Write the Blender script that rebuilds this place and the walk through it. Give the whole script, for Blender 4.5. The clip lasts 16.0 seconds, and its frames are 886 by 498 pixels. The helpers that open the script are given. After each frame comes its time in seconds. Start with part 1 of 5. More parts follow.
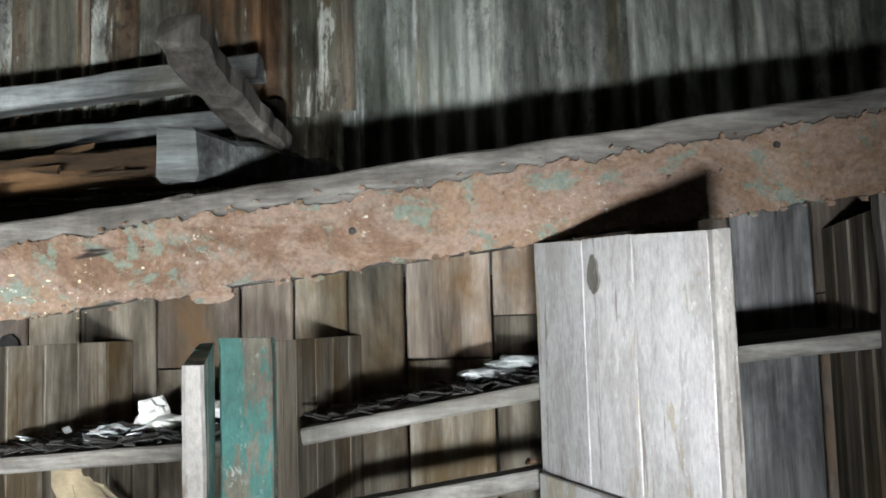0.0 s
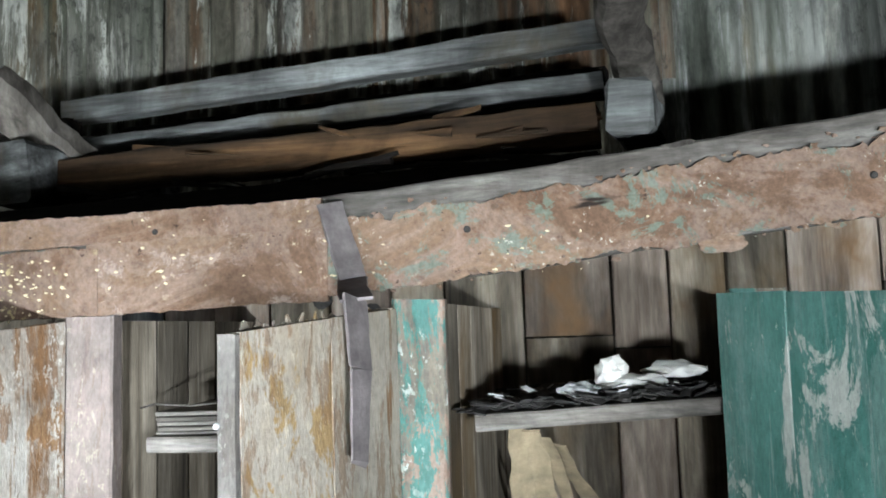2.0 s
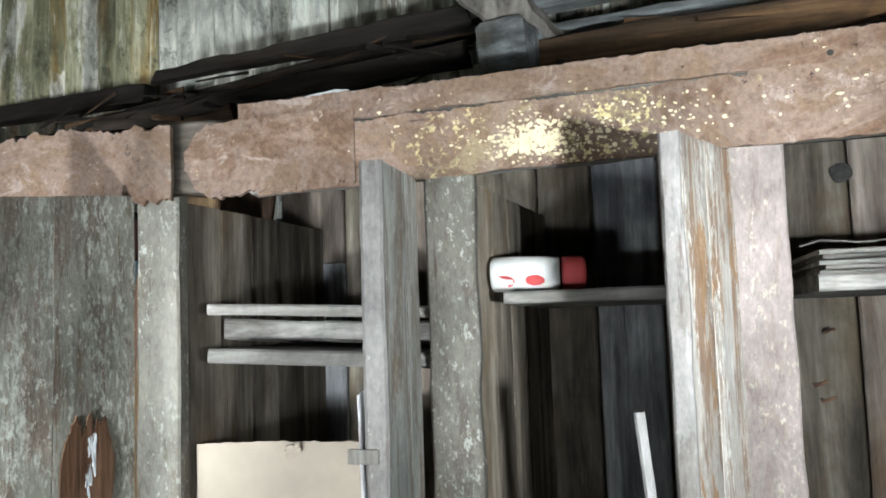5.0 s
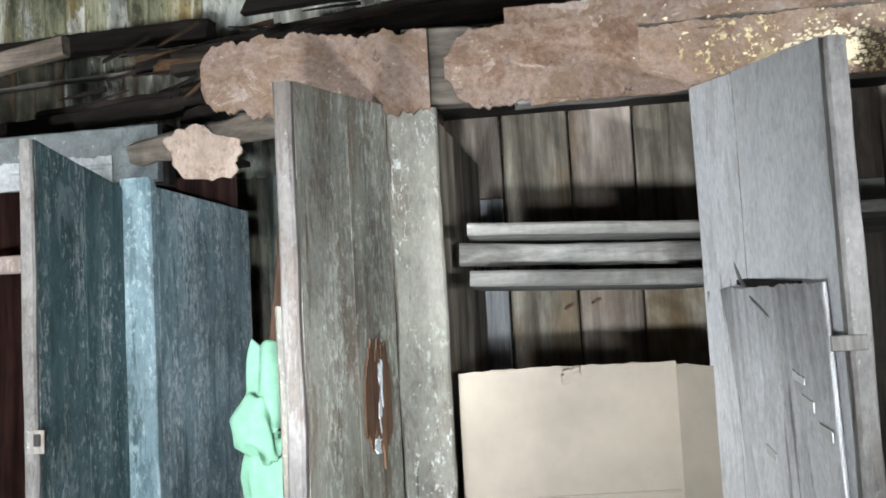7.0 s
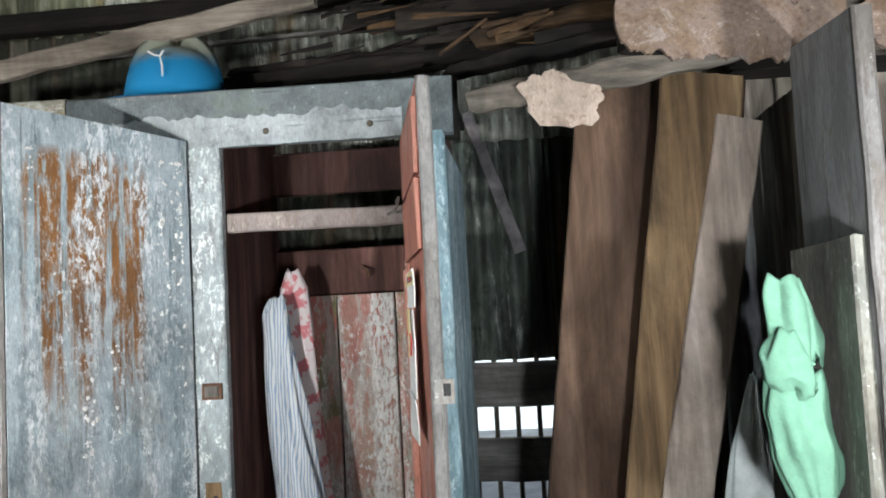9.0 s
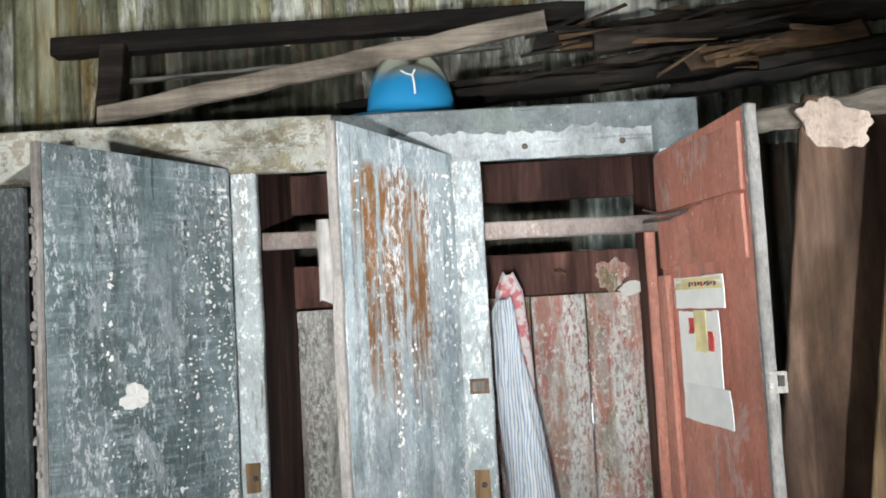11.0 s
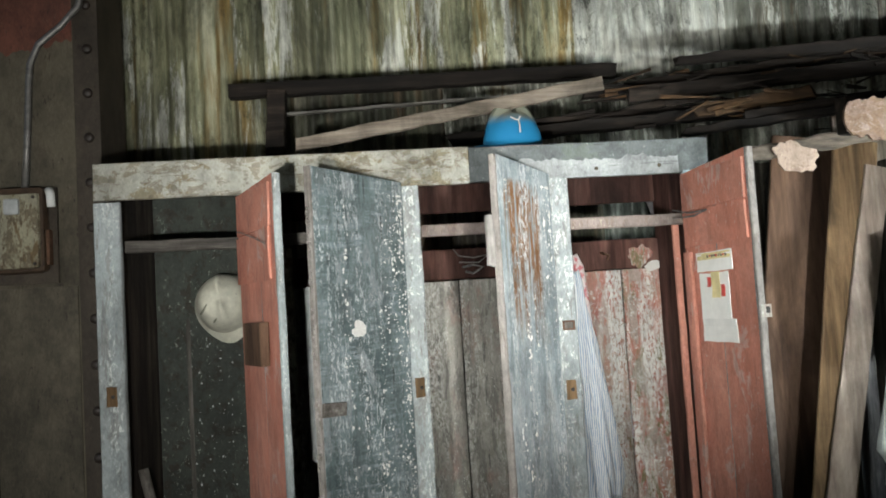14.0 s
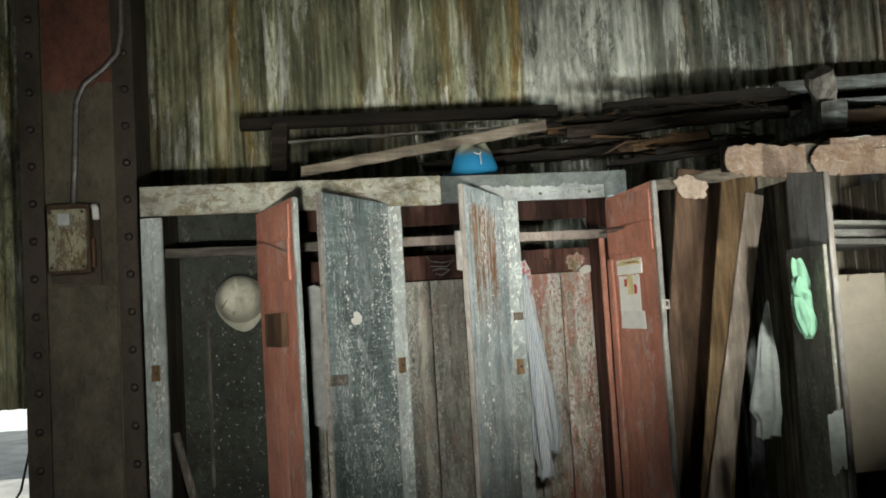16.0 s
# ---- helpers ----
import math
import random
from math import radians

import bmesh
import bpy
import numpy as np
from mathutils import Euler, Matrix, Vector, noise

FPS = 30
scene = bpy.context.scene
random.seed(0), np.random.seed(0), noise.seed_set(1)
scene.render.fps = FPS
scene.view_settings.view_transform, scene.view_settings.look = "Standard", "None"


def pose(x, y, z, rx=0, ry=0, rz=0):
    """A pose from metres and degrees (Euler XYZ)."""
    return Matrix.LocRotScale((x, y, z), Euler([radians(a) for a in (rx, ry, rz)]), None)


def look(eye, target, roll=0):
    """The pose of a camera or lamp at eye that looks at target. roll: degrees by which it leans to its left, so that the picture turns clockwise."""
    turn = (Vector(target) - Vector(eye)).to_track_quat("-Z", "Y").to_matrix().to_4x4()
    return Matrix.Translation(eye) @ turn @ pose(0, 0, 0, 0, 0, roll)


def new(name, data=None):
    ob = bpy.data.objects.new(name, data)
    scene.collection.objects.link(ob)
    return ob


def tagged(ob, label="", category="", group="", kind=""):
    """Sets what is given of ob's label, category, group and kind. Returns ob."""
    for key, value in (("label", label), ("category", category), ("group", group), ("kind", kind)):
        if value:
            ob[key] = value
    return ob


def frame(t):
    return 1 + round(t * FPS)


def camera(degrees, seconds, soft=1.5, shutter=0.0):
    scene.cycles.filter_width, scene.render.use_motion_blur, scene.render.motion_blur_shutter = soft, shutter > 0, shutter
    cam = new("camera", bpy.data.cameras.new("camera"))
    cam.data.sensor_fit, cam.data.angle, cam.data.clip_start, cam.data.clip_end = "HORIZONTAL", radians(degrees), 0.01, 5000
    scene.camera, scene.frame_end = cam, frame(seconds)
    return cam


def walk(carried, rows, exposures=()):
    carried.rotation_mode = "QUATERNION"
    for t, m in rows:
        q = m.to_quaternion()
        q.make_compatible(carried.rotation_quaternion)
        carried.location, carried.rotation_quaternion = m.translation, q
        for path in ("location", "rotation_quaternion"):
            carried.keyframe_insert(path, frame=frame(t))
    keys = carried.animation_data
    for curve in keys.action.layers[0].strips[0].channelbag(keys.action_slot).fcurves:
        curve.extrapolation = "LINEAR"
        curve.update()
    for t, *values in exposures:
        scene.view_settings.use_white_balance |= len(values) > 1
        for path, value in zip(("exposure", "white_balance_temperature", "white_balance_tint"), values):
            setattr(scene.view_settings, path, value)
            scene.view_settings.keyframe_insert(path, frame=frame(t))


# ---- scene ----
cam = camera(54.3, 16.0, 1.8)
METRES, EYE, TILT, LEAN, TURN = 6.3, 1.78, 0.0, 0.0, 10.2
ROWS = [
    (0.0, 0.0, 0.0, 0.0, 0.15, 4.93, 1.77),
    (0.5, -0.0233, 0.0041, -0.005, 1.17, 4.85, 1.9),
    (1.0, -0.0508, 0.0116, -0.0056, 2.53, 5.04, 1.72),
    (1.5, -0.0785, 0.0143, -0.009, 3.2, 5.27, 1.9),
    (2.0, -0.1128, 0.0058, -0.01, 3.75, 5.46, 1.86),
    (2.5, -0.1509, -0.005, -0.0123, 7.35, 5.6, 1.57),
    (3.0, -0.1783, -0.004, -0.0186, 10.4, 5.57, 1.4),
    (3.5, -0.2035, 0.0021, -0.0245, 10.07, 5.44, 1.59),
    (4.0, -0.2262, 0.0087, -0.0308, 9.99, 5.3, 1.74),
    (4.5, -0.2428, 0.0076, -0.0384, 10.65, 5.42, 1.77),
    (7.0, -0.3756, 0.01, -0.0594, 0.51, 4.22, 3.14),
    (7.5, -0.4126, 0.0087, -0.0581, -1.1, 4.28, 3.07),
    (8.0, -0.4437, 0.0095, -0.0626, -2.3, 4.12, 3.29),
    (8.5, -0.4745, 0.0187, -0.0671, -3.31, 3.97, 3.15),
    (11.0, -0.6172, 0.0057, -0.0599, -7.91, 3.66, 3.16),
    (11.5, -0.6482, 0.0064, -0.0598, -7.77, 3.82, 3.11),
    (12.0, -0.6796, -0.003, -0.0594, -9.46, 3.8, 3.18),
    (12.5, -0.7122, -0.031, -0.0663, -10.61, 3.75, 3.21),
    (13.0, -0.7345, -0.0664, -0.069, -10.93, 3.87, 3.3),
    (13.5, -0.7294, -0.105, -0.0728, -10.06, 3.88, 3.41),
    (14.0, -0.7284, -0.1433, -0.0768, -11.54, 3.9, 3.48),
    (14.5, -0.7371, -0.1719, -0.0779, -11.0, 3.96, 3.28),
    (15.0, -0.7587, -0.2026, -0.08, -12.1, 3.93, 3.21),
    (15.5, -0.776, -0.2384, -0.0803, -14.22, 3.84, 3.27),
    (16.0, -0.7751, -0.2687, -0.0797, -14.94, 3.73, 3.42),
]
walk(cam, [(t, pose(0, 0, EYE, TILT, LEAN, TURN) @ pose(METRES * x, METRES * y, METRES * z, 90 + pitch, roll, yaw)) for t, x, y, z, yaw, pitch, roll in ROWS],
     [(0.0, 0.0, 6500, 10), (1.0, 0.15, 6230, 10), (1.5, -0.06, 6250, 9), (2.0, -0.2, 6250, 9), (2.5, -0.38, 6250, 9), (3.5, 0.09, 6170, 9), (4.5, -0.05, 6250, 8), (7.0, -0.08, 6200, 10), (8.5, -0.3, 6220, 9), (11.0, 0.12, 6300, 9), (12.5, 0.16, 6350, 8), (14.0, 0.0, 6600, 7), (16.0, -0.42, 7050, 3)])

# ---- world and lights ----
world = bpy.data.worlds.new("world")
scene.world = world
world.use_nodes = True
wn = world.node_tree.nodes
sky = wn.new("ShaderNodeTexSky")
sky.sky_type = "NISHITA"
sky.sun_disc = False
sky.sun_elevation = radians(58)
sky.sun_rotation = radians(0)
wn["Background"].inputs["Strength"].default_value = 0.05
world.node_tree.links.new(sky.outputs["Color"], wn["Background"].inputs["Color"])


# sun on the yard behind the shed
sun = bpy.data.lights.new("sun", "SUN")
sun.energy, sun.angle, sun.color = 4.5, radians(0.5), (1.0, 0.97, 0.92)
new("sun", sun).matrix_basis = look((0, 5.3, 8.5), (0, 0, 0))


def area_lamp(name, m, sx, sy, power, colour, spread):
    d = bpy.data.lights.new(name, "AREA")
    d.shape, d.size, d.size_y, d.energy, d.color, d.spread = "RECTANGLE", sx, sy, power, colour, radians(spread)
    ob = new(name, d)
    ob.matrix_basis = m
    return ob


# the carried torch, spread over the line that it was carried along, a hand's breadth under the lens
TORCH = 1.0
COOL = (0.93, 1.0, 1.03)
for x, y, z, power, turn, wide in ((0.04, 0.0, 1.57, 7.2, 10, 70), (-0.58, -0.08, 1.51, 6.3, 15, 70), (-1.22, -0.18, 1.40, 10.0, 19, 72), (-1.88, -0.28, 1.28, 1.6, 15, 64),
                                   (-2.50, -0.36, 1.19, 8.5, 11, 78), (-2.95, -0.42, 1.18, 5.0, -3, 62), (-3.9, -0.66, 1.22, 9.0, 2, 68), (-4.75, -1.2, 1.2, 15.0, 3, 84)):
    area_lamp("torch_light", pose(x, y, z, 99, 0, turn), 0.07, 0.05, power * TORCH, COOL if x > -3 else (1.0, 1.0, 0.98), wide)
# daylight in the open end of the shed
area_lamp("daylight", look((-7.1, -2.4, 2.2), (-4.0, -1.6, 1.8)), 3.6, 3.0, 11, (0.95, 1.0, 0.84), 150)

# ---- materials ----


def ramp(nt, fac, stops):
    n = nt.nodes.new("ShaderNodeValToRGB")
    els = n.color_ramp.elements
    els[0].position, els[1].position = stops[0][0], stops[-1][0]
    els[0].color, els[1].color = (*stops[0][1], 1), (*stops[-1][1], 1)
    for pos, col in stops[1:-1]:
        els.new(pos).color = (*col, 1)
    nt.links.new(fac, n.inputs["Fac"])
    return n.outputs["Color"]


def grey(v):
    return (v, v, v)


class Mat:
    """A procedural material over object coordinates in metres, shifted from object to object."""

    def __init__(self, name, shift=True):
        self.m = bpy.data.materials.new(name)
        self.m.use_nodes = True
        self.nt = self.m.node_tree
        self.bsdf = self.nt.nodes["Principled BSDF"]
        tc = self.nt.nodes.new("ShaderNodeTexCoord")
        self.vec = tc.outputs["Object"]
        self.info = self.nt.nodes.new("ShaderNodeObjectInfo")
        if shift:
            mul = self.nt.nodes.new("ShaderNodeMath")
            mul.operation = "MULTIPLY"
            mul.inputs[1].default_value = 37.0
            self.nt.links.new(self.info.outputs["Random"], mul.inputs[0])
            add = self.nt.nodes.new("ShaderNodeVectorMath")
            add.operation = "ADD"
            self.nt.links.new(self.vec, add.inputs[0])
            self.nt.links.new(mul.outputs[0], add.inputs[1])
            self.vec = add.outputs[0]

    def noise(self, scale, detail=4.0, rough=0.6, stretch=(1, 1, 1), warp=0.0):
        mp = self.nt.nodes.new("ShaderNodeMapping")
        mp.inputs["Scale"].default_value = stretch
        self.nt.links.new(self.vec, mp.inputs["Vector"])
        n = self.nt.nodes.new("ShaderNodeTexNoise")
        n.inputs["Scale"].default_value, n.inputs["Detail"].default_value = scale, detail
        n.inputs["Roughness"].default_value, n.inputs["Distortion"].default_value = rough, warp
        self.nt.links.new(mp.outputs[0], n.inputs["Vector"])
        return n.outputs["Fac"]

    def mask(self, fac, lo, hi):
        n = self.nt.nodes.new("ShaderNodeMapRange")
        n.inputs["From Min"].default_value, n.inputs["From Max"].default_value = lo, hi
        self.nt.links.new(fac, n.inputs["Value"])
        return n.outputs["Result"]

    def mix(self, fac, a, b, mode="MIX"):
        n = self.nt.nodes.new("ShaderNodeMix")
        n.data_type, n.blend_type = "RGBA", mode
        for key, val in ((0, fac), (6, a), (7, b)):
            if isinstance(val, (int, float)):
                n.inputs[key].default_value = val
            elif isinstance(val, tuple):
                n.inputs[key].default_value = (*val, 1)
            else:
                self.nt.links.new(val, n.inputs[key])
        return n.outputs[2]

    def times(self, a, b):
        n = self.nt.nodes.new("ShaderNodeMath")
        n.operation = "MULTIPLY"
        for i, val in enumerate((a, b)):
            if isinstance(val, (int, float)):
                n.inputs[i].default_value = val
            else:
                self.nt.links.new(val, n.inputs[i])
        return n.outputs[0]

    def done(self, colour, rough=0.85, bump=None, strength=0.4, dist=0.004, metal=0.0, vary=0.25, spec=0.3):
        nt = self.nt
        if vary and not isinstance(colour, tuple):
            tone = self.mask(self.info.outputs["Random"], 0, 1)
            hsv = nt.nodes.new("ShaderNodeHueSaturation")
            v = nt.nodes.new("ShaderNodeMapRange")
            v.inputs["To Min"].default_value, v.inputs["To Max"].default_value = 1 - vary, 1 + vary
            nt.links.new(tone, v.inputs["Value"])
            nt.links.new(v.outputs["Result"], hsv.inputs["Value"])
            nt.links.new(colour, hsv.inputs["Color"])
            colour = hsv.outputs["Color"]
        if isinstance(colour, tuple):
            self.bsdf.inputs["Base Color"].default_value = (*colour, 1)
        else:
            nt.links.new(colour, self.bsdf.inputs["Base Color"])
        if isinstance(rough, (int, float)):
            self.bsdf.inputs["Roughness"].default_value = rough
        else:
            nt.links.new(rough, self.bsdf.inputs["Roughness"])
        self.bsdf.inputs["Metallic"].default_value = metal
        self.bsdf.inputs["Specular IOR Level"].default_value = spec
        if bump is not None:
            b = nt.nodes.new("ShaderNodeBump")
            b.inputs["Strength"].default_value, b.inputs["Distance"].default_value = strength, dist
            nt.links.new(bump, b.inputs["Height"])
            nt.links.new(b.outputs[0], self.bsdf.inputs["Normal"])
        return self.m


UP, ALONG = (1, 1, 0.07), (0.07, 1, 1)


def wood(name, dark, mid, light, grain=UP, vary=0.3, contrast=1.0, stain=None, spec=0.25):
    """Bare weathered wood: fine grain along one way, blotches, knots and cracks."""
    k = Mat(name)
    fine = k.noise(90, 5, 0.65, grain)
    broad = k.noise(9, 4, 0.6, (grain[0], grain[1], grain[2] * 3) if grain is UP else (grain[0] * 3, 1, 1), 0.6)
    col = ramp(k.nt, k.noise(22, 6, 0.7, grain, 0.4), [(0.3, dark), (0.5, mid), (0.7, light)])
    col = k.mix(k.mask(broad, 0.38, 0.66), k.mix(0.65, col, dark, "MULTIPLY"), col)
    col = k.mix(0.55 * contrast, col, ramp(k.nt, fine, [(0.3, grey(0.25)), (0.6, grey(1.0))]), "MULTIPLY")
    if stain:
        col = k.mix(k.mask(k.noise(3.5, 5, 0.65, (1, 1, 0.6)), 0.52, 0.66), col, stain)
    col = k.mix(0.6, col, ramp(k.nt, k.noise(4.5, 7, 0.75, (1, 1, 0.5), 0.8), [(0.33, grey(0.28)), (0.58, grey(1.0))]), "MULTIPLY")
    crack = k.mask(k.noise(48, 3, 0.5, (grain[0], grain[1], grain[2] * 0.4) if grain is UP else (grain[0] * 0.4, 1, 1)), 0.22, 0.28)
    col = k.mix(crack, (0.012, 0.010, 0.008), col)
    return k.done(col, 0.85, fine, 0.6, 0.004, vary=vary, spec=spec)


def painted(name, paints, under, flake, grain=UP, under2=None, amount=0.5, vary=0.12, rough=0.6, speck=0.0, spec=0.35, islands=0.75, runs=None, drips=0.0, dirt=0.75, rust=None, weave=None, relief=0.9):
    """Old flaking paint: layers of paint, bare ground in torn islands and streaks, light crumbs."""
    k = Mat(name)
    soft = (1, 1, 0.45) if grain is UP else (0.6, 1, 1) if grain is ALONG else grain
    base = k.noise(6, 6, 0.7, soft)
    stops = [(0.32 + 0.36 * i / max(1, len(paints) - 1), c) for i, c in enumerate(paints)]
    col = ramp(k.nt, base, stops) if len(paints) > 1 else ramp(k.nt, base, [(0.3, paints[0]), (0.7, tuple(c * 0.75 for c in paints[0]))])
    shift = 0.1 * (0.5 - amount)
    isl = k.noise(19, 9, 0.76, (1, 1, 0.25) if grain is UP else soft, 0.4)
    wear = k.mask(isl, 0.515 + shift, 0.535 + shift)
    streak = k.noise(40, 6, 0.7, grain, 0.2)
    wear2 = k.mask(streak, 0.60 + shift, 0.64 + shift)
    ground = k.mix(0.6, under, ramp(k.nt, k.noise(70, 5, 0.7, grain), [(0.3, grey(0.3)), (0.65, grey(1.0))]), "MULTIPLY")
    col = k.mix(wear2, col, ground)
    if under2 is not None:
        col = k.mix(k.mask(k.noise(9, 8, 0.72, soft, 0.6), 0.56 + shift, 0.58 + shift), col, under2)
    col = k.mix(k.times(wear, islands), col, ground)
    if runs:
        run = k.times(k.mask(k.noise(15, 5, 0.65, (1, 1, 0.05), 0.3), 0.56, 0.62), k.mask(k.noise(40, 5, 0.7, (1, 1, 0.2)), 0.35, 0.55))
        col = k.mix(run, col, runs)
    if weave:
        crease = k.times(k.mask(k.noise(26, 5, 0.7, (0.3, 0.3, 2.4), 0.5), 0.50, 0.60), k.mask(k.noise(30, 5, 0.7, (1, 1, 0.12)), 0.40, 0.60))
        col = k.mix(k.times(crease, 0.75), col, weave)
    if rust:
        at = k.nt.nodes.new("ShaderNodeSeparateXYZ")
        k.nt.links.new(k.nt.nodes["Texture Coordinate"].outputs["Object"], at.inputs[0])
        x, z = at.outputs["X"], at.outputs["Z"]
        field = k.times(k.times(k.mask(x, rust[0], rust[0] + 0.04), k.mask(x, rust[1], rust[1] - 0.03)), k.times(k.mask(z, 1.72, 1.64), k.mask(z, 1.10, 1.62)))
        run = k.mask(k.noise(34, 6, 0.7, (1, 1, 0.045), 0.3), 0.42, 0.56)
        run = k.mask(k.times(run, field), 0.06, 0.34)
        col = k.mix(k.times(run, k.mask(k.noise(70, 5, 0.75, (1, 1, 0.25)), 0.36, 0.5)), col, k.mix(k.noise(40, 5, 0.7, (1, 1, 0.15)), (0.10, 0.04, 0.012), (0.40, 0.19, 0.06)))
    crumbs = k.noise(75, 5, 0.75, (1, 1, 0.6))
    if drips:
        col = k.mix(k.times(k.mask(k.noise(95, 5, 0.8, (1, 1, 0.4)), 0.60 - drips, 0.63 - drips), k.mask(k.noise(12, 4, 0.6, (1, 1, 0.12)), 0.48, 0.58)), col, flake)
    chip = k.mask(crumbs, 0.63 - speck, 0.66 - speck)
    col = k.mix(k.times(chip, k.mask(k.noise(5, 4, 0.7, soft), 0.42, 0.56)), col, flake)
    grime = k.noise(3.2, 7, 0.75, (1, 1, 0.7))
    col = k.mix(dirt, col, ramp(k.nt, grime, [(0.36, grey(0.25)), (0.6, grey(1.0))]), "MULTIPLY")
    col = k.mix(0.5, col, ramp(k.nt, k.noise(180, 4, 0.7, (1, 1, 0.4)), [(0.3, grey(0.45)), (0.62, grey(1.0))]), "MULTIPLY")
    hgt = k.mix(0.5, isl, crumbs)
    rgh = k.mask(isl, -0.3, 0.9)
    return k.done(col, rough if rough > 0.65 else rgh, hgt, relief, 0.006, vary=vary, spec=spec)


def sheet_iron(name, dark, mid, light, streak_col, amount=0.5, white=0.0, green=(0.07, 0.085, 0.055)):
    """Galvanised sheet gone dull: run-down streaks, algae, rust and white crust."""
    k = Mat(name)
    run = k.noise(11, 7, 0.72, (1, 0.2, 0.06), 0.2)
    col = ramp(k.nt, run, [(0.3, dark), (0.48, mid), (0.68, light)])
    big = k.noise(2.8, 4, 0.6, (1, 1, 0.35))
    col = k.mix(k.mask(big, 0.45, 0.62), col, k.mix(0.6, col, green))
    rust = k.mask(k.noise(8, 6, 0.7, (1, 0.3, 0.09)), 0.6 - 0.14 * amount, 0.7 - 0.1 * amount)
    col = k.mix(k.times(rust, 0.8), col, streak_col)
    if white:
        crust = k.noise(7, 8, 0.76, (1, 0.3, 0.15), 0.3)
        col = k.mix(k.times(k.mask(crust, 0.62 - white, 0.655 - white), 0.85), col, (0.60, 0.60, 0.54))
    specks = k.times(k.mask(k.noise(34, 7, 0.78, (1, 0.3, 0.45), 0.3), 0.52, 0.58), k.mask(k.noise(3.4, 5, 0.65, (1, 0.3, 0.45)), 0.42, 0.56))
    col = k.mix(k.times(specks, 0.6), col, tuple(0.4 * c for c in dark))
    drip = k.times(k.mask(k.noise(24, 7, 0.74, (1, 0.3, 0.08), 0.2), 0.57, 0.62), k.mask(k.noise(2.6, 5, 0.65, (1, 0.3, 0.5)), 0.46, 0.56))
    col = k.mix(k.times(drip, 0.6), col, tuple(min(0.72, 1.35 * c) for c in light))
    col = k.mix(0.6, col, ramp(k.nt, k.noise(60, 5, 0.7, (1, 1, 0.12)), [(0.3, grey(0.35)), (0.6, grey(1.0))]), "MULTIPLY")
    col = k.mix(0.8, col, ramp(k.nt, k.noise(3.6, 8, 0.76, (1, 0.3, 0.28), 0.5), [(0.38, grey(0.14)), (0.46, grey(0.5)), (0.58, grey(1.3))]), "MULTIPLY")
    return k.done(col, 0.7, k.noise(120, 4), 0.25, 0.002, vary=0.12, spec=0.35)


M_GREYWOOD = wood("grey_weathered_wood", (0.06, 0.052, 0.045), (0.20, 0.18, 0.16), (0.42, 0.39, 0.36))
M_GREYWOOD_H = wood("grey_weathered_timber", (0.07, 0.06, 0.05), (0.22, 0.20, 0.18), (0.42, 0.40, 0.37), ALONG)
M_PALEWOOD = wood("pale_bleached_wood", (0.20, 0.185, 0.175), (0.40, 0.38, 0.36), (0.56, 0.54, 0.52), contrast=0.45)
M_PALEWOOD_H = wood("pale_shelf_wood", (0.19, 0.175, 0.155), (0.37, 0.345, 0.315), (0.52, 0.49, 0.46), ALONG, contrast=0.6)
M_BACKWOOD = wood("brown_back_boards", (0.07, 0.058, 0.043), (0.28, 0.235, 0.18), (0.50, 0.44, 0.36), vary=0.35, contrast=0.4, stain=(0.13, 0.085, 0.04))
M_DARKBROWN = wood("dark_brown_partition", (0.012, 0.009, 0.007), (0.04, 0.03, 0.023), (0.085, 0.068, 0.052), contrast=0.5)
M_BACKWOOD_B = wood("blue_grey_back_boards", (0.07, 0.067, 0.067), (0.26, 0.255, 0.255), (0.54, 0.535, 0.535), vary=0.35, contrast=0.5, stain=(0.06, 0.064, 0.075))
M_BACKWOOD_P = wood("pinkish_back_boards", (0.12, 0.095, 0.075), (0.34, 0.275, 0.225), (0.50, 0.43, 0.37), vary=0.3, contrast=0.55, stain=(0.17, 0.10, 0.05))
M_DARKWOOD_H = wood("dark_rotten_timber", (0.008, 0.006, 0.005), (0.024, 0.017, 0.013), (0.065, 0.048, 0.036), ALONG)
M_RAIL_H = wood("blue_grey_rail_wood", (0.08, 0.078, 0.072), (0.25, 0.255, 0.25), (0.52, 0.55, 0.545), ALONG, contrast=0.7, stain=(0.10, 0.085, 0.06))
M_LOG_H = wood("rust_stained_log", (0.025, 0.015, 0.01), (0.095, 0.055, 0.028), (0.22, 0.12, 0.055), ALONG, contrast=0.6)
M_BROWNBOARD = wood("brown_board", (0.075, 0.04, 0.024), (0.13, 0.074, 0.046), (0.18, 0.11, 0.075), contrast=0.3)
M_PINKPLANK = wood("pinkish_plank_wood", (0.26, 0.20, 0.16), (0.42, 0.34, 0.28), (0.52, 0.44, 0.37), contrast=0.3)
M_TANWOOD = wood("tan_plank_wood", (0.10, 0.062, 0.03), (0.21, 0.133, 0.068), (0.32, 0.22, 0.12), contrast=0.5)


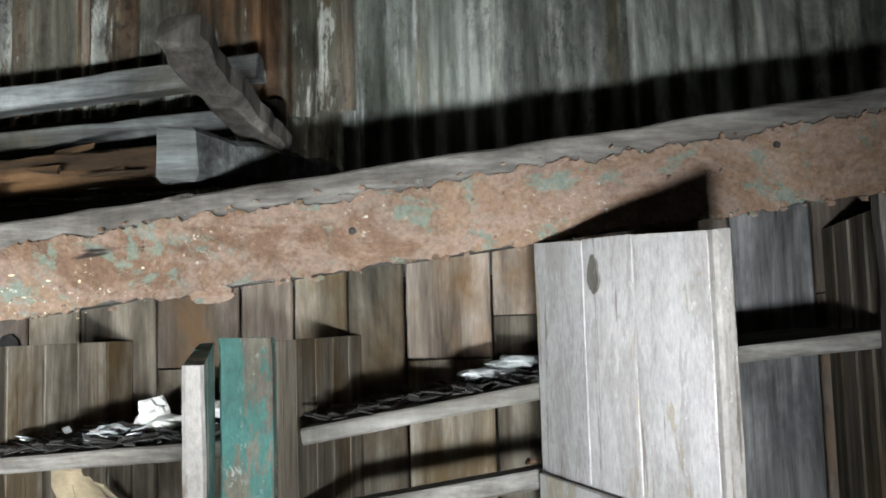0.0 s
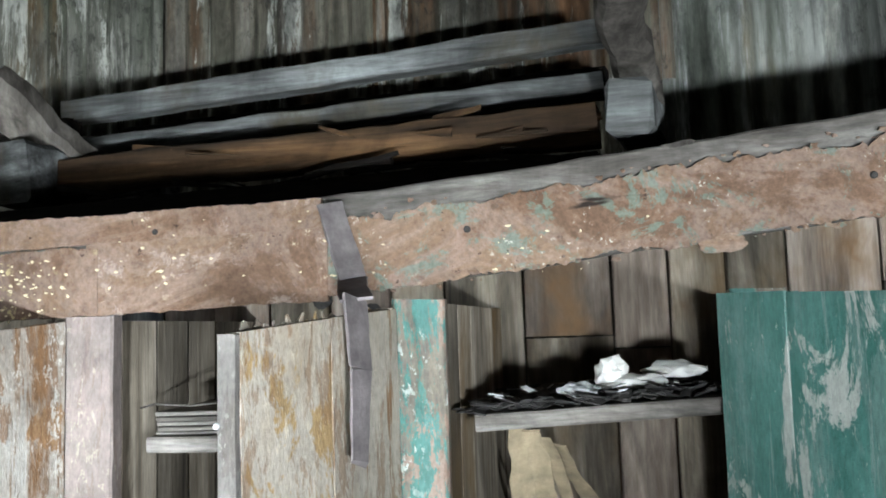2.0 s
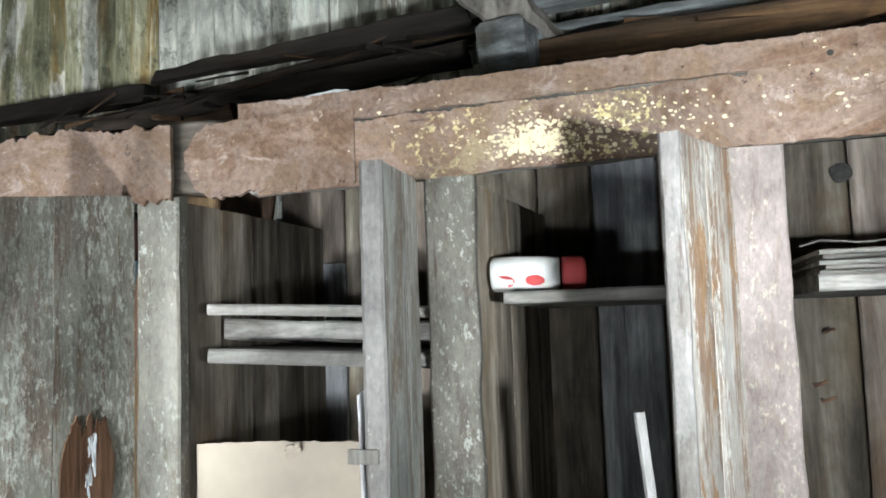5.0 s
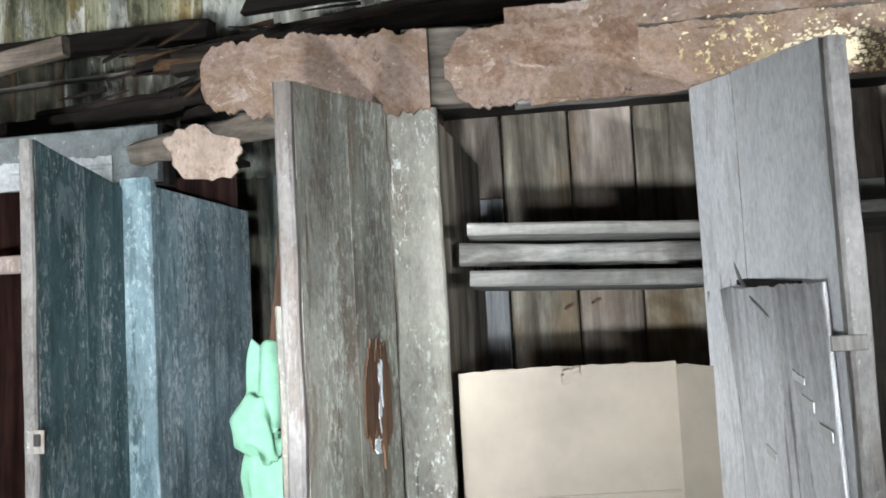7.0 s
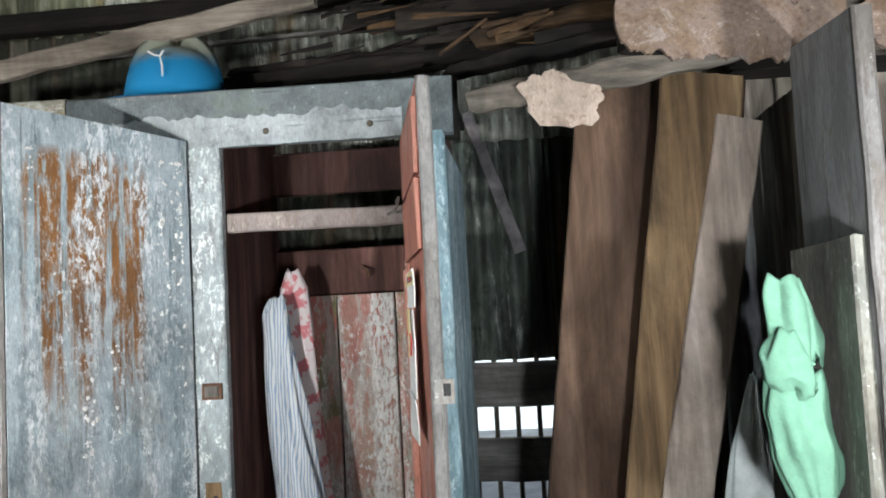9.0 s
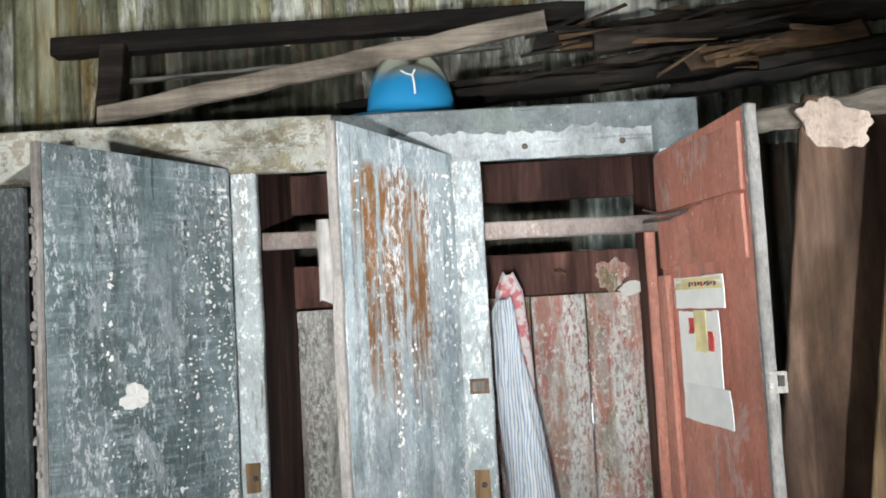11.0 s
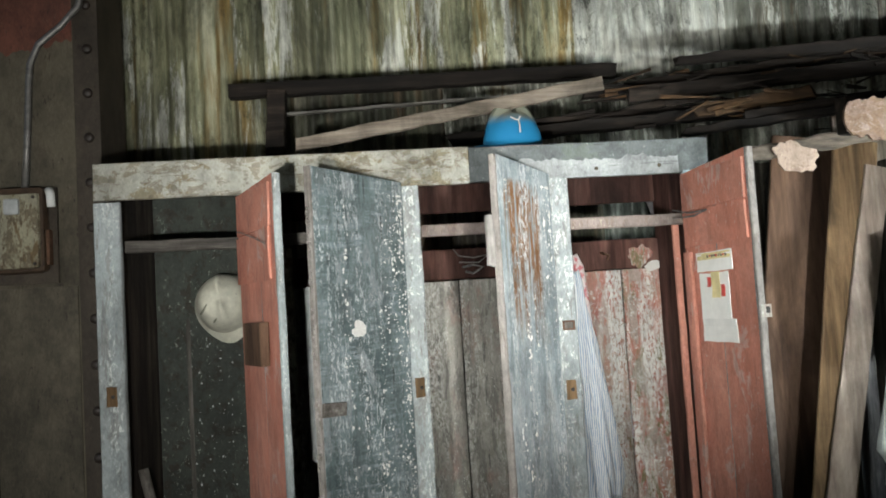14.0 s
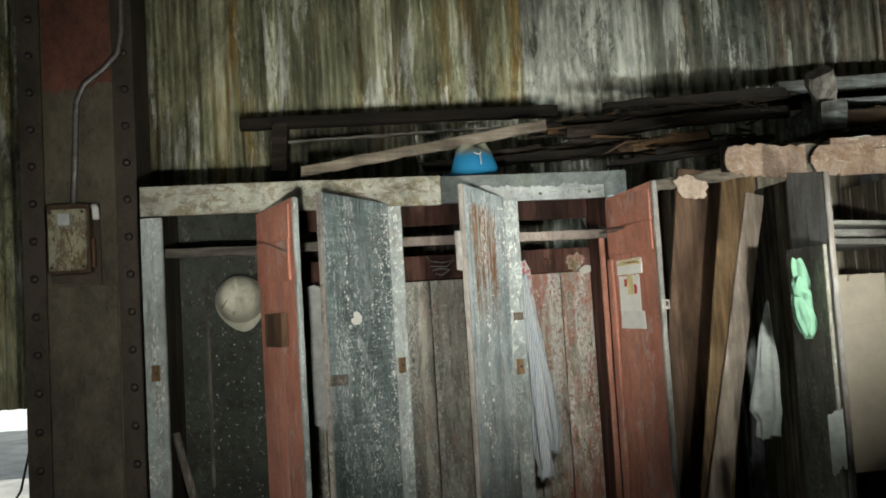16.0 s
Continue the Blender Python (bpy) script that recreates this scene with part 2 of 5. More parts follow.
def beam_paint(name, fleck, fleck_amount, patch, patches=0.0):
    """Red-brown beam paint gone patchy: pink, ochre and rust fields, pits, cracks and light flecks."""
    k = Mat(name)
    n = k.noise(5.5, 9, 0.74, (0.7, 1, 1), 0.5)
    col = ramp(k.nt, n, [(0.30, (0.11, 0.058, 0.036)), (0.42, (0.225, 0.138, 0.09)), (0.49, (0.315, 0.222, 0.178)), (0.545, (0.25, 0.158, 0.10)), (0.60, (0.31, 0.215, 0.16)), (0.72, (0.37, 0.29, 0.235))])
    col = k.mix(k.times(k.mask(k.noise(14, 9, 0.78, (0.8, 1, 1), 0.6), 0.575 - patches, 0.61 - patches), 0.75), col, patch)
    col = k.mix(k.mask(k.noise(46, 6, 0.75), 0.645, 0.675), col, (0.07, 0.04, 0.028))
    col = k.mix(k.times(k.mask(k.noise(60, 5, 0.75), 0.64 - fleck_amount, 0.67 - fleck_amount), k.mask(k.noise(4.0, 4, 0.65), 0.50, 0.60)), col, fleck)
    crack = k.mask(k.noise(15, 4, 0.6, (0.12, 1, 1), 0.3), 0.27, 0.31)
    col = k.mix(crack, (0.03, 0.02, 0.015), col)
    col = k.mix(0.6, col, ramp(k.nt, k.noise(120, 5, 0.75), [(0.32, grey(0.4)), (0.6, grey(1.0))]), "MULTIPLY")
    col = k.mix(0.6, col, ramp(k.nt, k.noise(2.4, 6, 0.7), [(0.36, grey(0.4)), (0.58, grey(1.0))]), "MULTIPLY")
    return k.done(col, 0.8, k.noise(30, 9, 0.8), 1.0, 0.008, vary=0.05, spec=0.3)


M_REDBEAM = beam_paint("flaking_red_brown_paint", (0.60, 0.57, 0.50), 0.03, (0.19, 0.255, 0.215), 0.03)
M_YELLOWBEAM = beam_paint("flaking_beam_paint_yellow", (0.80, 0.66, 0.34), 0.09, (0.42, 0.33, 0.20))
M_PINKBEAM = beam_paint("flaking_pink_beam_paint", (0.60, 0.50, 0.38), 0.01, (0.46, 0.36, 0.31))
M_TEALPOST = painted("teal_post_paint", [(0.05, 0.19, 0.165), (0.10, 0.24, 0.21)], (0.30, 0.20, 0.15), (0.55, 0.6, 0.55), UP, (0.33, 0.24, 0.19), 0.62, speck=0.05)
M_TEALDOOR = painted("teal_door_paint", [(0.04, 0.15, 0.125), (0.10, 0.25, 0.22), (0.27, 0.41, 0.385)], (0.22, 0.34, 0.31), (0.50, 0.54, 0.49), UP, (0.44, 0.47, 0.43), 0.48, islands=0.5, dirt=0.3)
M_RUSTDOOR = painted("ochre_rust_door_paint", [(0.46, 0.38, 0.29), (0.52, 0.46, 0.39), (0.47, 0.40, 0.31)], (0.31, 0.17, 0.08), (0.66, 0.58, 0.45), UP, (0.43, 0.29, 0.14), 0.42, rough=0.8, speck=0.05, islands=0.6, dirt=0.6)
M_GREYDOOR = painted("grey_green_door_paint", [(0.26, 0.255, 0.20), (0.34, 0.32, 0.27)], (0.19, 0.13, 0.09), (0.56, 0.56, 0.48), UP, (0.30, 0.25, 0.20), 0.45, speck=0.06, drips=0.08, islands=0.6)
M_CHALKDOOR = painted("chalky_rusted_door_paint", [(0.52, 0.49, 0.45), (0.42, 0.36, 0.30), (0.55, 0.53, 0.49)], (0.29, 0.165, 0.09), (0.78, 0.75, 0.68), UP, (0.34, 0.20, 0.10), 0.5, rough=0.8, speck=0.05, islands=0.8, runs=(0.24, 0.13, 0.06), drips=0.06)
M_GREYCHALK = painted("chalky_grey_green_door_paint", [(0.40, 0.385, 0.335), (0.50, 0.49, 0.45), (0.44, 0.43, 0.38)], (0.25, 0.165, 0.10), (0.66, 0.65, 0.60), UP, (0.36, 0.29, 0.22), 0.45, rough=0.8, speck=0.05, islands=0.6, runs=(0.26, 0.16, 0.09), drips=0.05, dirt=0.6)
M_PINKPOST = painted("pink_grey_post_paint", [(0.36, 0.29, 0.265), (0.29, 0.24, 0.22)], (0.27, 0.19, 0.15), (0.46, 0.41, 0.33), UP, None, 0.35, rough=0.8, speck=0.04, drips=0.02, islands=0.45)
M_EDGE = painted("pale_worn_edge", [(0.26, 0.235, 0.215), (0.33, 0.305, 0.285)], (0.19, 0.155, 0.13), (0.48, 0.45, 0.41), UP, None, 0.35, rough=0.8, islands=0.5)
M_LILAC = painted("lilac_grey_bleached_boards", [(0.41, 0.38, 0.375), (0.50, 0.475, 0.47), (0.43, 0.40, 0.38)], (0.27, 0.235, 0.21), (0.58, 0.56, 0.54), UP, (0.39, 0.34, 0.27), 0.4, rough=0.8, islands=0.35, dirt=0.4, relief=0.3)
M_LILAC_PALE = painted("pale_lilac_bleached_boards", [(0.70, 0.675, 0.68), (0.80, 0.78, 0.78), (0.74, 0.71, 0.70)], (0.42, 0.38, 0.37), (0.72, 0.70, 0.68), UP, None, 0.3, rough=0.8, islands=0.3, dirt=0.3, relief=0.3)
M_DULLPOST = painted("dull_green_post_paint", [(0.19, 0.175, 0.14), (0.25, 0.225, 0.19)], (0.14, 0.11, 0.08), (0.50, 0.49, 0.44), UP, None, 0.4, speck=0.05, drips=0.02, islands=0.5)
M_BLUEDOOR = painted("blue_grey_door_paint", [(0.065, 0.10, 0.10), (0.14, 0.19, 0.195), (0.27, 0.325, 0.335)], (0.08, 0.10, 0.10), (0.66, 0.69, 0.70), UP, (0.29, 0.33, 0.34), 0.45, speck=0.05, islands=0.35, drips=0.06, dirt=0.6, weave=(0.38, 0.44, 0.47))
M_WHITEDOOR = painted("white_blue_door_paint", [(0.34, 0.42, 0.45), (0.54, 0.60, 0.625)], (0.22, 0.29, 0.31), (0.76, 0.79, 0.80), UP, (0.42, 0.46, 0.46), 0.45, speck=0.06, islands=0.55, drips=0.09, dirt=0.6, rust=(-4.085, -3.925))
M_BLUEPOST = painted("pale_blue_post_paint", [(0.27, 0.31, 0.32), (0.37, 0.40, 0.40)], (0.24, 0.22, 0.20), (0.7, 0.72, 0.7), UP, None, 0.35, speck=0.06, islands=0.5, drips=0.06)
M_PALEBLUE = painted("pale_blue_side_paint", [(0.21, 0.31, 0.34), (0.35, 0.455, 0.485)], (0.14, 0.22, 0.24), (0.70, 0.75, 0.76), UP, (0.45, 0.57, 0.59), 0.5, speck=0.06, islands=0.6, drips=0.10, dirt=0.65)
M_TEALGREY = painted("dark_teal_grey_door_paint", [(0.06, 0.125, 0.13), (0.12, 0.215, 0.225), (0.19, 0.29, 0.30)], (0.08, 0.14, 0.145), (0.62, 0.67, 0.67), UP, (0.24, 0.34, 0.35), 0.45, speck=0.06, islands=0.5, drips=0.08, dirt=0.6)
M_HEADPATCH = painted("pale_header_rest", [(0.38, 0.405, 0.41), (0.47, 0.49, 0.49)], (0.28, 0.30, 0.30), (0.62, 0.64, 0.62), ALONG, None, 0.3, rough=0.8, islands=0.4)
M_HEADER = painted("pale_header_paint", [(0.42, 0.40, 0.33), (0.52, 0.52, 0.47)], (0.24, 0.19, 0.12), (0.70, 0.70, 0.66), ALONG, (0.34, 0.30, 0.21), 0.5, rough=0.8, islands=0.6, dirt=0.8)
M_HEADER2 = painted("blue_grey_header_paint", [(0.17, 0.19, 0.195), (0.25, 0.275, 0.275)], (0.17, 0.19, 0.19), (0.62, 0.64, 0.62), ALONG, (0.20, 0.23, 0.21), 0.35, rough=0.8, islands=0.5)
M_RED = painted("red_door_paint", [(0.52, 0.185, 0.125), (0.60, 0.28, 0.21)], (0.40, 0.19, 0.15), (0.66, 0.52, 0.46), UP, (0.55, 0.36, 0.31), 0.28, spec=0.35, islands=0.3, dirt=0.5, vary=0.05)
M_REDBROWN = wood("maroon_locker_inside", (0.045, 0.02, 0.016), (0.125, 0.058, 0.046), (0.20, 0.11, 0.09), contrast=0.5)
M_PEELRED = painted("peeling_red_back_paint", [(0.44, 0.13, 0.105), (0.44, 0.21, 0.16), (0.43, 0.33, 0.25)], (0.54, 0.49, 0.43), (0.76, 0.75, 0.71), UP, (0.22, 0.18, 0.09), 0.6, speck=0.08, drips=0.14, islands=0.75, dirt=0.5)
M_GREYBACK = painted("grey_red_back_paint", [(0.38, 0.22, 0.18), (0.38, 0.36, 0.32), (0.48, 0.46, 0.41)], (0.20, 0.20, 0.18), (0.70, 0.69, 0.64), UP, (0.34, 0.33, 0.28), 0.5, drips=0.10, islands=0.6, speck=0.04, dirt=0.5)
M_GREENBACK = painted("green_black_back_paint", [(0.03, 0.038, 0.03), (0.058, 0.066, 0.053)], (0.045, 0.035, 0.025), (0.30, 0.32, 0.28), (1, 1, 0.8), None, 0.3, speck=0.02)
M_IRON = sheet_iron("corrugated_iron", (0.10, 0.105, 0.09), (0.31, 0.32, 0.285), (0.58, 0.59, 0.55), (0.16, 0.12, 0.06), 0.25, 0.03)
M_IRON_WHITE = sheet_iron("crusted_corrugated_iron", (0.05, 0.05, 0.04), (0.22, 0.215, 0.18), (0.48, 0.475, 0.42), (0.15, 0.09, 0.035), 0.35, 0.07)
M_IRON_SPLASH = sheet_iron("splashed_corrugated_iron", (0.06, 0.06, 0.05), (0.29, 0.28, 0.235), (0.58, 0.57, 0.52), (0.15, 0.09, 0.035), 0.3, 0.19)
M_IRON_GREEN = sheet_iron("algae_corrugated_iron", (0.055, 0.06, 0.03), (0.28, 0.275, 0.17), (0.60, 0.59, 0.43), (0.24, 0.14, 0.03), 0.5, 0.07)
# darkened copy of the sheet iron, shade behind the lockers put into its colour
M_IRON_SHADED = sheet_iron("shaded_rusty_iron", (0.02, 0.018, 0.014), (0.065, 0.055, 0.042), (0.15, 0.13, 0.10), (0.13, 0.06, 0.025), 0.6)
M_IRON_GAP = sheet_iron("green_black_iron", (0.03, 0.034, 0.028), (0.12, 0.135, 0.115), (0.30, 0.32, 0.28), (0.05, 0.05, 0.035), 0.3, 0.03)
M_IRON_RUST = sheet_iron("rust_run_iron", (0.05, 0.042, 0.033), (0.16, 0.14, 0.11), (0.32, 0.30, 0.26), (0.15, 0.065, 0.022), 0.9, 0.07)
M_STEEL = painted("brown_painted_steel", [(0.095, 0.08, 0.055), (0.14, 0.12, 0.085)], (0.07, 0.05, 0.038), (0.2, 0.15, 0.12), (1, 1, 0.4), None, 0.3, rough=0.7, islands=0.25)


def plain(name, c, rough=0.8, amp=0.25, scale=12.0, bump=0.3, metal=0.0, spec=0.3, dirt=0.35, shift=True):
    k = Mat(name, shift)
    n = k.noise(scale, 5, 0.65)
    col = ramp(k.nt, n, [(0.3, tuple(v * (1 - amp) for v in c)), (0.7, tuple(min(1, v * (1 + amp)) for v in c))])
    col = k.mix(dirt, col, ramp(k.nt, k.noise(scale / 3, 5, 0.7), [(0.35, grey(0.4)), (0.6, grey(1))]), "MULTIPLY")
    return k.done(col, rough, k.noise(scale * 6, 4), bump, 0.002, metal, 0.05, spec)


M_FLOOR = plain("dirty_concrete", (0.22, 0.205, 0.185), 0.9, 0.35, 3)
M_YARD = plain("pale_yard_concrete", (0.52, 0.53, 0.54), 0.9, 0.25, 4)
M_UNSEEN_SHELL = plain("unseen_shed_shell", (0.18, 0.165, 0.15), 0.9, 0.3, 2)
M_CARD = plain("cardboard", (0.29, 0.24, 0.19), 0.9, 0.12, 6, 0.2, dirt=0.35)
M_PAPER = plain("white_paper", (0.60, 0.59, 0.56), 0.85, 0.06, 20, 0.2, dirt=0.2)
M_GREYPAPER = plain("grey_paper", (0.45, 0.46, 0.46), 0.85, 0.2, 20, 0.4)
M_YELLOWPAPER = plain("yellow_label", (0.66, 0.57, 0.30), 0.8, 0.15, 20)
M_REDINK = plain("red_print", (0.52, 0.07, 0.06), 0.7, 0.15, 25)
M_DARKINK = plain("dark_print", (0.10, 0.09, 0.09), 0.7, 0.15, 25)
M_SKIN = painted("peeled_paint_skin", [(0.42, 0.31, 0.24), (0.47, 0.36, 0.29)], (0.36, 0.25, 0.19), (0.6, 0.52, 0.42), (1, 1, 1), None, 0.3, rough=0.85)
M_STRAP = plain("grey_mauve_strap", (0.15, 0.13, 0.13), 0.75, 0.35, 30, 0.5)
M_DEBRIS = plain("black_debris", (0.035, 0.032, 0.03), 0.8, 0.6, 40, 0.6)
M_RUSTMETAL = plain("rusty_iron", (0.11, 0.058, 0.035), 0.8, 0.5, 40, 0.6)
M_WIRE = plain("dull_wire", (0.20, 0.19, 0.18), 0.5, 0.3, 40, 0.3, 0.6)
M_HATDUST = plain("dust_on_hat", (0.30, 0.30, 0.24), 0.85, 0.3, 30, 0.4)
M_WHITEHAT = plain("cream_hat_plastic", (0.60, 0.58, 0.48), 0.5, 0.2, 14, 0.2, spec=0.5, dirt=0.6)
M_GREENCLOTH = plain("mint_towel", (0.125, 0.235, 0.16), 0.95, 0.12, 40, 0.6, spec=0.1, dirt=0.25)
M_WHITECLOTH = plain("grey_white_rag", (0.50, 0.51, 0.48), 0.95, 0.15, 30, 0.5, spec=0.1)
M_BAGPALE = plain("dry_leaf_paper", (0.24, 0.19, 0.125), 0.85, 0.4, 20, 0.8, dirt=0.6)
M_REDTUBE = plain("red_label", (0.55, 0.08, 0.08), 0.6, 0.15, 20, 0.2)
M_RIVET = plain("dark_rivet_paint", (0.028, 0.02, 0.016), 0.5, 0.4, 40, 0.4, spec=0.45)
M_FLANGE = painted("dark_flange_paint", [(0.062, 0.049, 0.036), (0.09, 0.07, 0.052)], (0.05, 0.033, 0.024), (0.14, 0.10, 0.08), (1, 1, 0.4), None, 0.3, rough=0.7, islands=0.25)
M_BOXRUST = painted("rust_brown_box_paint", [(0.06, 0.036, 0.022), (0.10, 0.06, 0.035)], (0.045, 0.028, 0.018), (0.20, 0.15, 0.09), (1, 1, 0.5), None, 0.4, rough=0.7, islands=0.4)
M_BOX = painted("switch_box_paint", [(0.36, 0.33, 0.22), (0.48, 0.45, 0.34)], (0.14, 0.09, 0.05), (0.5, 0.5, 0.44), (1, 1, 0.5), (0.20, 0.14, 0.07), 0.55, rough=0.7, islands=0.7)
M_WHITEPLASTIC = plain("white_plastic", (0.7, 0.7, 0.68), 0.5, 0.05, 20, 0.1)
M_YELLOWFLECK = plain("pale_yellow_fleck", (0.74, 0.63, 0.42), 0.7, 0.2, 60)
M_RUSTBROWN = wood("rust_brown_bare_wood", (0.10, 0.055, 0.03), (0.19, 0.10, 0.055), (0.27, 0.16, 0.10), contrast=0.4)
M_REDSTEEL = painted("red_lead_painted_steel", [(0.15, 0.055, 0.04), (0.20, 0.075, 0.05)], (0.10, 0.05, 0.035), (0.2, 0.12, 0.09), (1, 1, 0.4), None, 0.3, rough=0.7, islands=0.3)

M_SHEET = plain("curled_paper_sheet", (0.76, 0.75, 0.72), 0.85, 0.06, 20, 0.2, dirt=0.2)
M_SLANT = wood("brown_grey_lath", (0.08, 0.066, 0.052), (0.20, 0.165, 0.132), (0.31, 0.262, 0.215), ALONG, contrast=0.6)
M_SLANT_V = wood("grey_brown_brace", (0.09, 0.08, 0.068), (0.20, 0.178, 0.155), (0.31, 0.28, 0.25), contrast=0.6)
M_EDGE_D = painted("dull_mottled_edge", [(0.15, 0.13, 0.118), (0.20, 0.178, 0.165)], (0.12, 0.09, 0.07), (0.30, 0.27, 0.25), UP, None, 0.45, rough=0.8, islands=0.6)

# ---- building helpers ----
RND = random.Random(7)


def mesh_of(name, verts, faces, material, smooth=False, second=None, second_faces=()):
    me = bpy.data.meshes.new(name)
    me.from_pydata([tuple(v) for v in verts], [], faces)
    me.materials.append(material)
    if second:
        me.materials.append(second)
        for i in second_faces:
            me.polygons[i].material_index = 1
    if smooth:
        for p in me.polygons:
            p.use_smooth = True
    me.update()
    return me


def thing(name, at, label, category, group="", kind=""):
    """An Empty at the thing's base, that parents its parts."""
    e = new(name)
    e.empty_display_size = 0.05
    e.location = at
    return tagged(e, label, category, group, kind)


def put(name, geo, material, parent=None, label="", smooth=False, second=None, second_faces=()):
    """One mesh object, in world coordinates, alone or under a thing or a part."""
    ob = new(name, mesh_of(name, geo[0], geo[1], material, smooth, second, second_faces))
    if parent is not None:
        ob.parent = parent
        if parent.type == "EMPTY":
            ob.matrix_parent_inverse = Matrix.Translation(-Vector(parent.location))
    if label:
        ob["label"] = label
    return ob


def single(name, geo, material, label, category, group="", kind="", smooth=False):
    return tagged(put(name, geo, material, smooth=smooth), label, category, group, kind)


def plank(p, q, wide, w, th, seg=10, wob=0.004, rag=0.0, taper=1.0, bevel=0.004, dip=0.0):
    """A sawn board from p to q: w along the way 'wide', th across it; edges chamfered and uneven, ends ragged."""
    p, q, u = Vector(p), Vector(q), Vector(wide).normalized()
    ax = (q - p)
    ln = ax.length
    ax.normalize()
    u = (u - ax * u.dot(ax)).normalized()
    v = ax.cross(u)
    sd = RND.uniform(0, 99)
    b = min(bevel, w / 4, th / 4)
    hw, ht = w / 2, th / 2
    ring = [(-hw + b, -ht), (hw - b, -ht), (hw, -ht + b), (hw, ht - b), (hw - b, ht), (-hw + b, ht), (-hw, ht - b), (-hw, -ht + b)]
    verts, faces = [], []
    for i in range(seg + 1):
        f = i / seg
        c = p + ax * (ln * f)
        c = c + Vector((0, 0, -dip * 4 * f * (1 - f)))
        s = 1 + (taper - 1) * f
        for k, (a, d) in enumerate(ring):
            n1 = noise.noise(Vector((sd, f * ln * 9, (0 if a > 0 else 5)))) + 0.5 * noise.noise(Vector((sd, f * ln * 31, (0 if a > 0 else 5))))
            n2 = noise.noise(Vector((sd + 30, f * ln * 6, (0 if d > 0 else 5))))
            end = 0.0
            if rag and i in (0, seg):
                end = rag * (noise.noise(Vector((sd, a * 60, d * 20 + i))) + 0.3 * RND.uniform(-1, 1)) * (1 if i else -1)
            verts.append(c + u * (a * s + wob * n1) + v * (d * s + wob * 0.4 * n2) + ax * end)
        if i:
            o = (i - 1) * 8
            for k in range(8):
                j = (k + 1) % 8
                faces.append((o + k, o + j, o + 8 + j, o + 8 + k))
    faces.append(tuple(range(7, -1, -1)))
    faces.append(tuple(range(seg * 8, seg * 8 + 8)))
    return verts, faces


def flake(p, q, up, lo, hi, th=0.003, seg=60, rag_lo=0.008, rag_hi=0.008, freq=14.0, bulge=0.0, ends=0.0, left_only=False):
    """A thin uneven plate along p to q, from lo to hi along 'up', with torn edges: a paint skin, card or paper."""
    p, q, up = Vector(p), Vector(q), Vector(up).normalized()
    ax = q - p
    ln = ax.length
    nrm = ax.normalized().cross(up)
    sd = RND.uniform(0, 99)
    verts, faces = [], []

    def torn(x, k):
        a = Vector((sd + k, x * freq, 0.3))
        v = 0.7 * noise.noise(a) + 0.6 * noise.noise(a * 3.1)
        return 0.4 * v + 0.6 * round(v * 4) / 4 + 0.5 * noise.noise(a * 9.3)

    for i in range(seg + 1):
        f = i / seg
        c = p + ax * f
        a, b = lo + rag_lo * torn(f * ln, 0), hi + rag_hi * torn(f * ln, 40)
        if ends:
            near = (f if left_only else min(f, 1 - f)) * ln / ends
            if near < 1:
                mid = (a + b) / 2 + 0.4 * (b - a) * noise.noise(Vector((sd, 7, f * 3)))
                s = (1 - near) ** 1.6 * (0.75 + 0.5 * noise.noise(Vector((sd + 9, f * ln * 60, 1))))
                a, b = a + (mid - a) * s, b + (mid - b) * s
        for r in (0.0, 0.33, 0.66, 1.0):
            h = a + (b - a) * r
            off = bulge * (noise.noise(Vector((sd, f * ln * 7, r * 2))) + 4 * (r - 0.5) ** 2 * 0.5)
            for side in (1, -1):
                verts.append(c + up * h + nrm * (off + side * th / 2))
        if i:
            o, n = (i - 1) * 8, i * 8
            for r in range(3):
                faces.append((o + 2 * r, n + 2 * r, n + 2 * r + 2, o + 2 * r + 2))
                faces.append((o + 2 * r + 1, o + 2 * r + 3, n + 2 * r + 3, n + 2 * r + 1))
            faces.append((o, o + 1, n + 1, n))
            faces.append((o + 6, n + 6, n + 7, o + 7))
    faces.append((0, 2, 4, 6, 7, 5, 3, 1))
    e = seg * 8
    faces.append((e + 1, e + 3, e + 5, e + 7, e + 6, e + 4, e + 2, e))
    return verts, faces


def blob_patch(c, u, v, r1, r2, th=0.004, seg=36, rough=0.3):
    """A torn patch: an uneven closed outline with thickness."""
    c, u, v = Vector(c), Vector(u).normalized(), Vector(v).normalized()
    n = u.cross(v)
    sd = RND.uniform(0, 99)
    verts = [c + n * th / 2 * 1.1, c - n * th / 2]
    for i in range(seg):
        a = 2 * math.pi * i / seg
        w = Vector((math.cos(a) * 1.3, math.sin(a) * 1.3, sd))
        r = 1 + rough * (0.9 * noise.noise(w * 0.9) + 0.6 * noise.noise(w * 1.9 + Vector((3.1, 1.7, 0))) + 0.3 * noise.noise(w * 4.1))
        e = c + u * (r1 * r * math.cos(a)) + v * (r2 * r * math.sin(a)) + n * (0.002 * noise.noise(w * 2))
        verts += [e + n * th / 2, e - n * th / 2]
    faces = []
    for i in range(seg):
        a, b = 2 + 2 * i, 2 + 2 * ((i + 1) % seg)
        faces += [(0, a, b), (1, b + 1, a + 1), (a, a + 1, b + 1, b)]
    return verts, faces


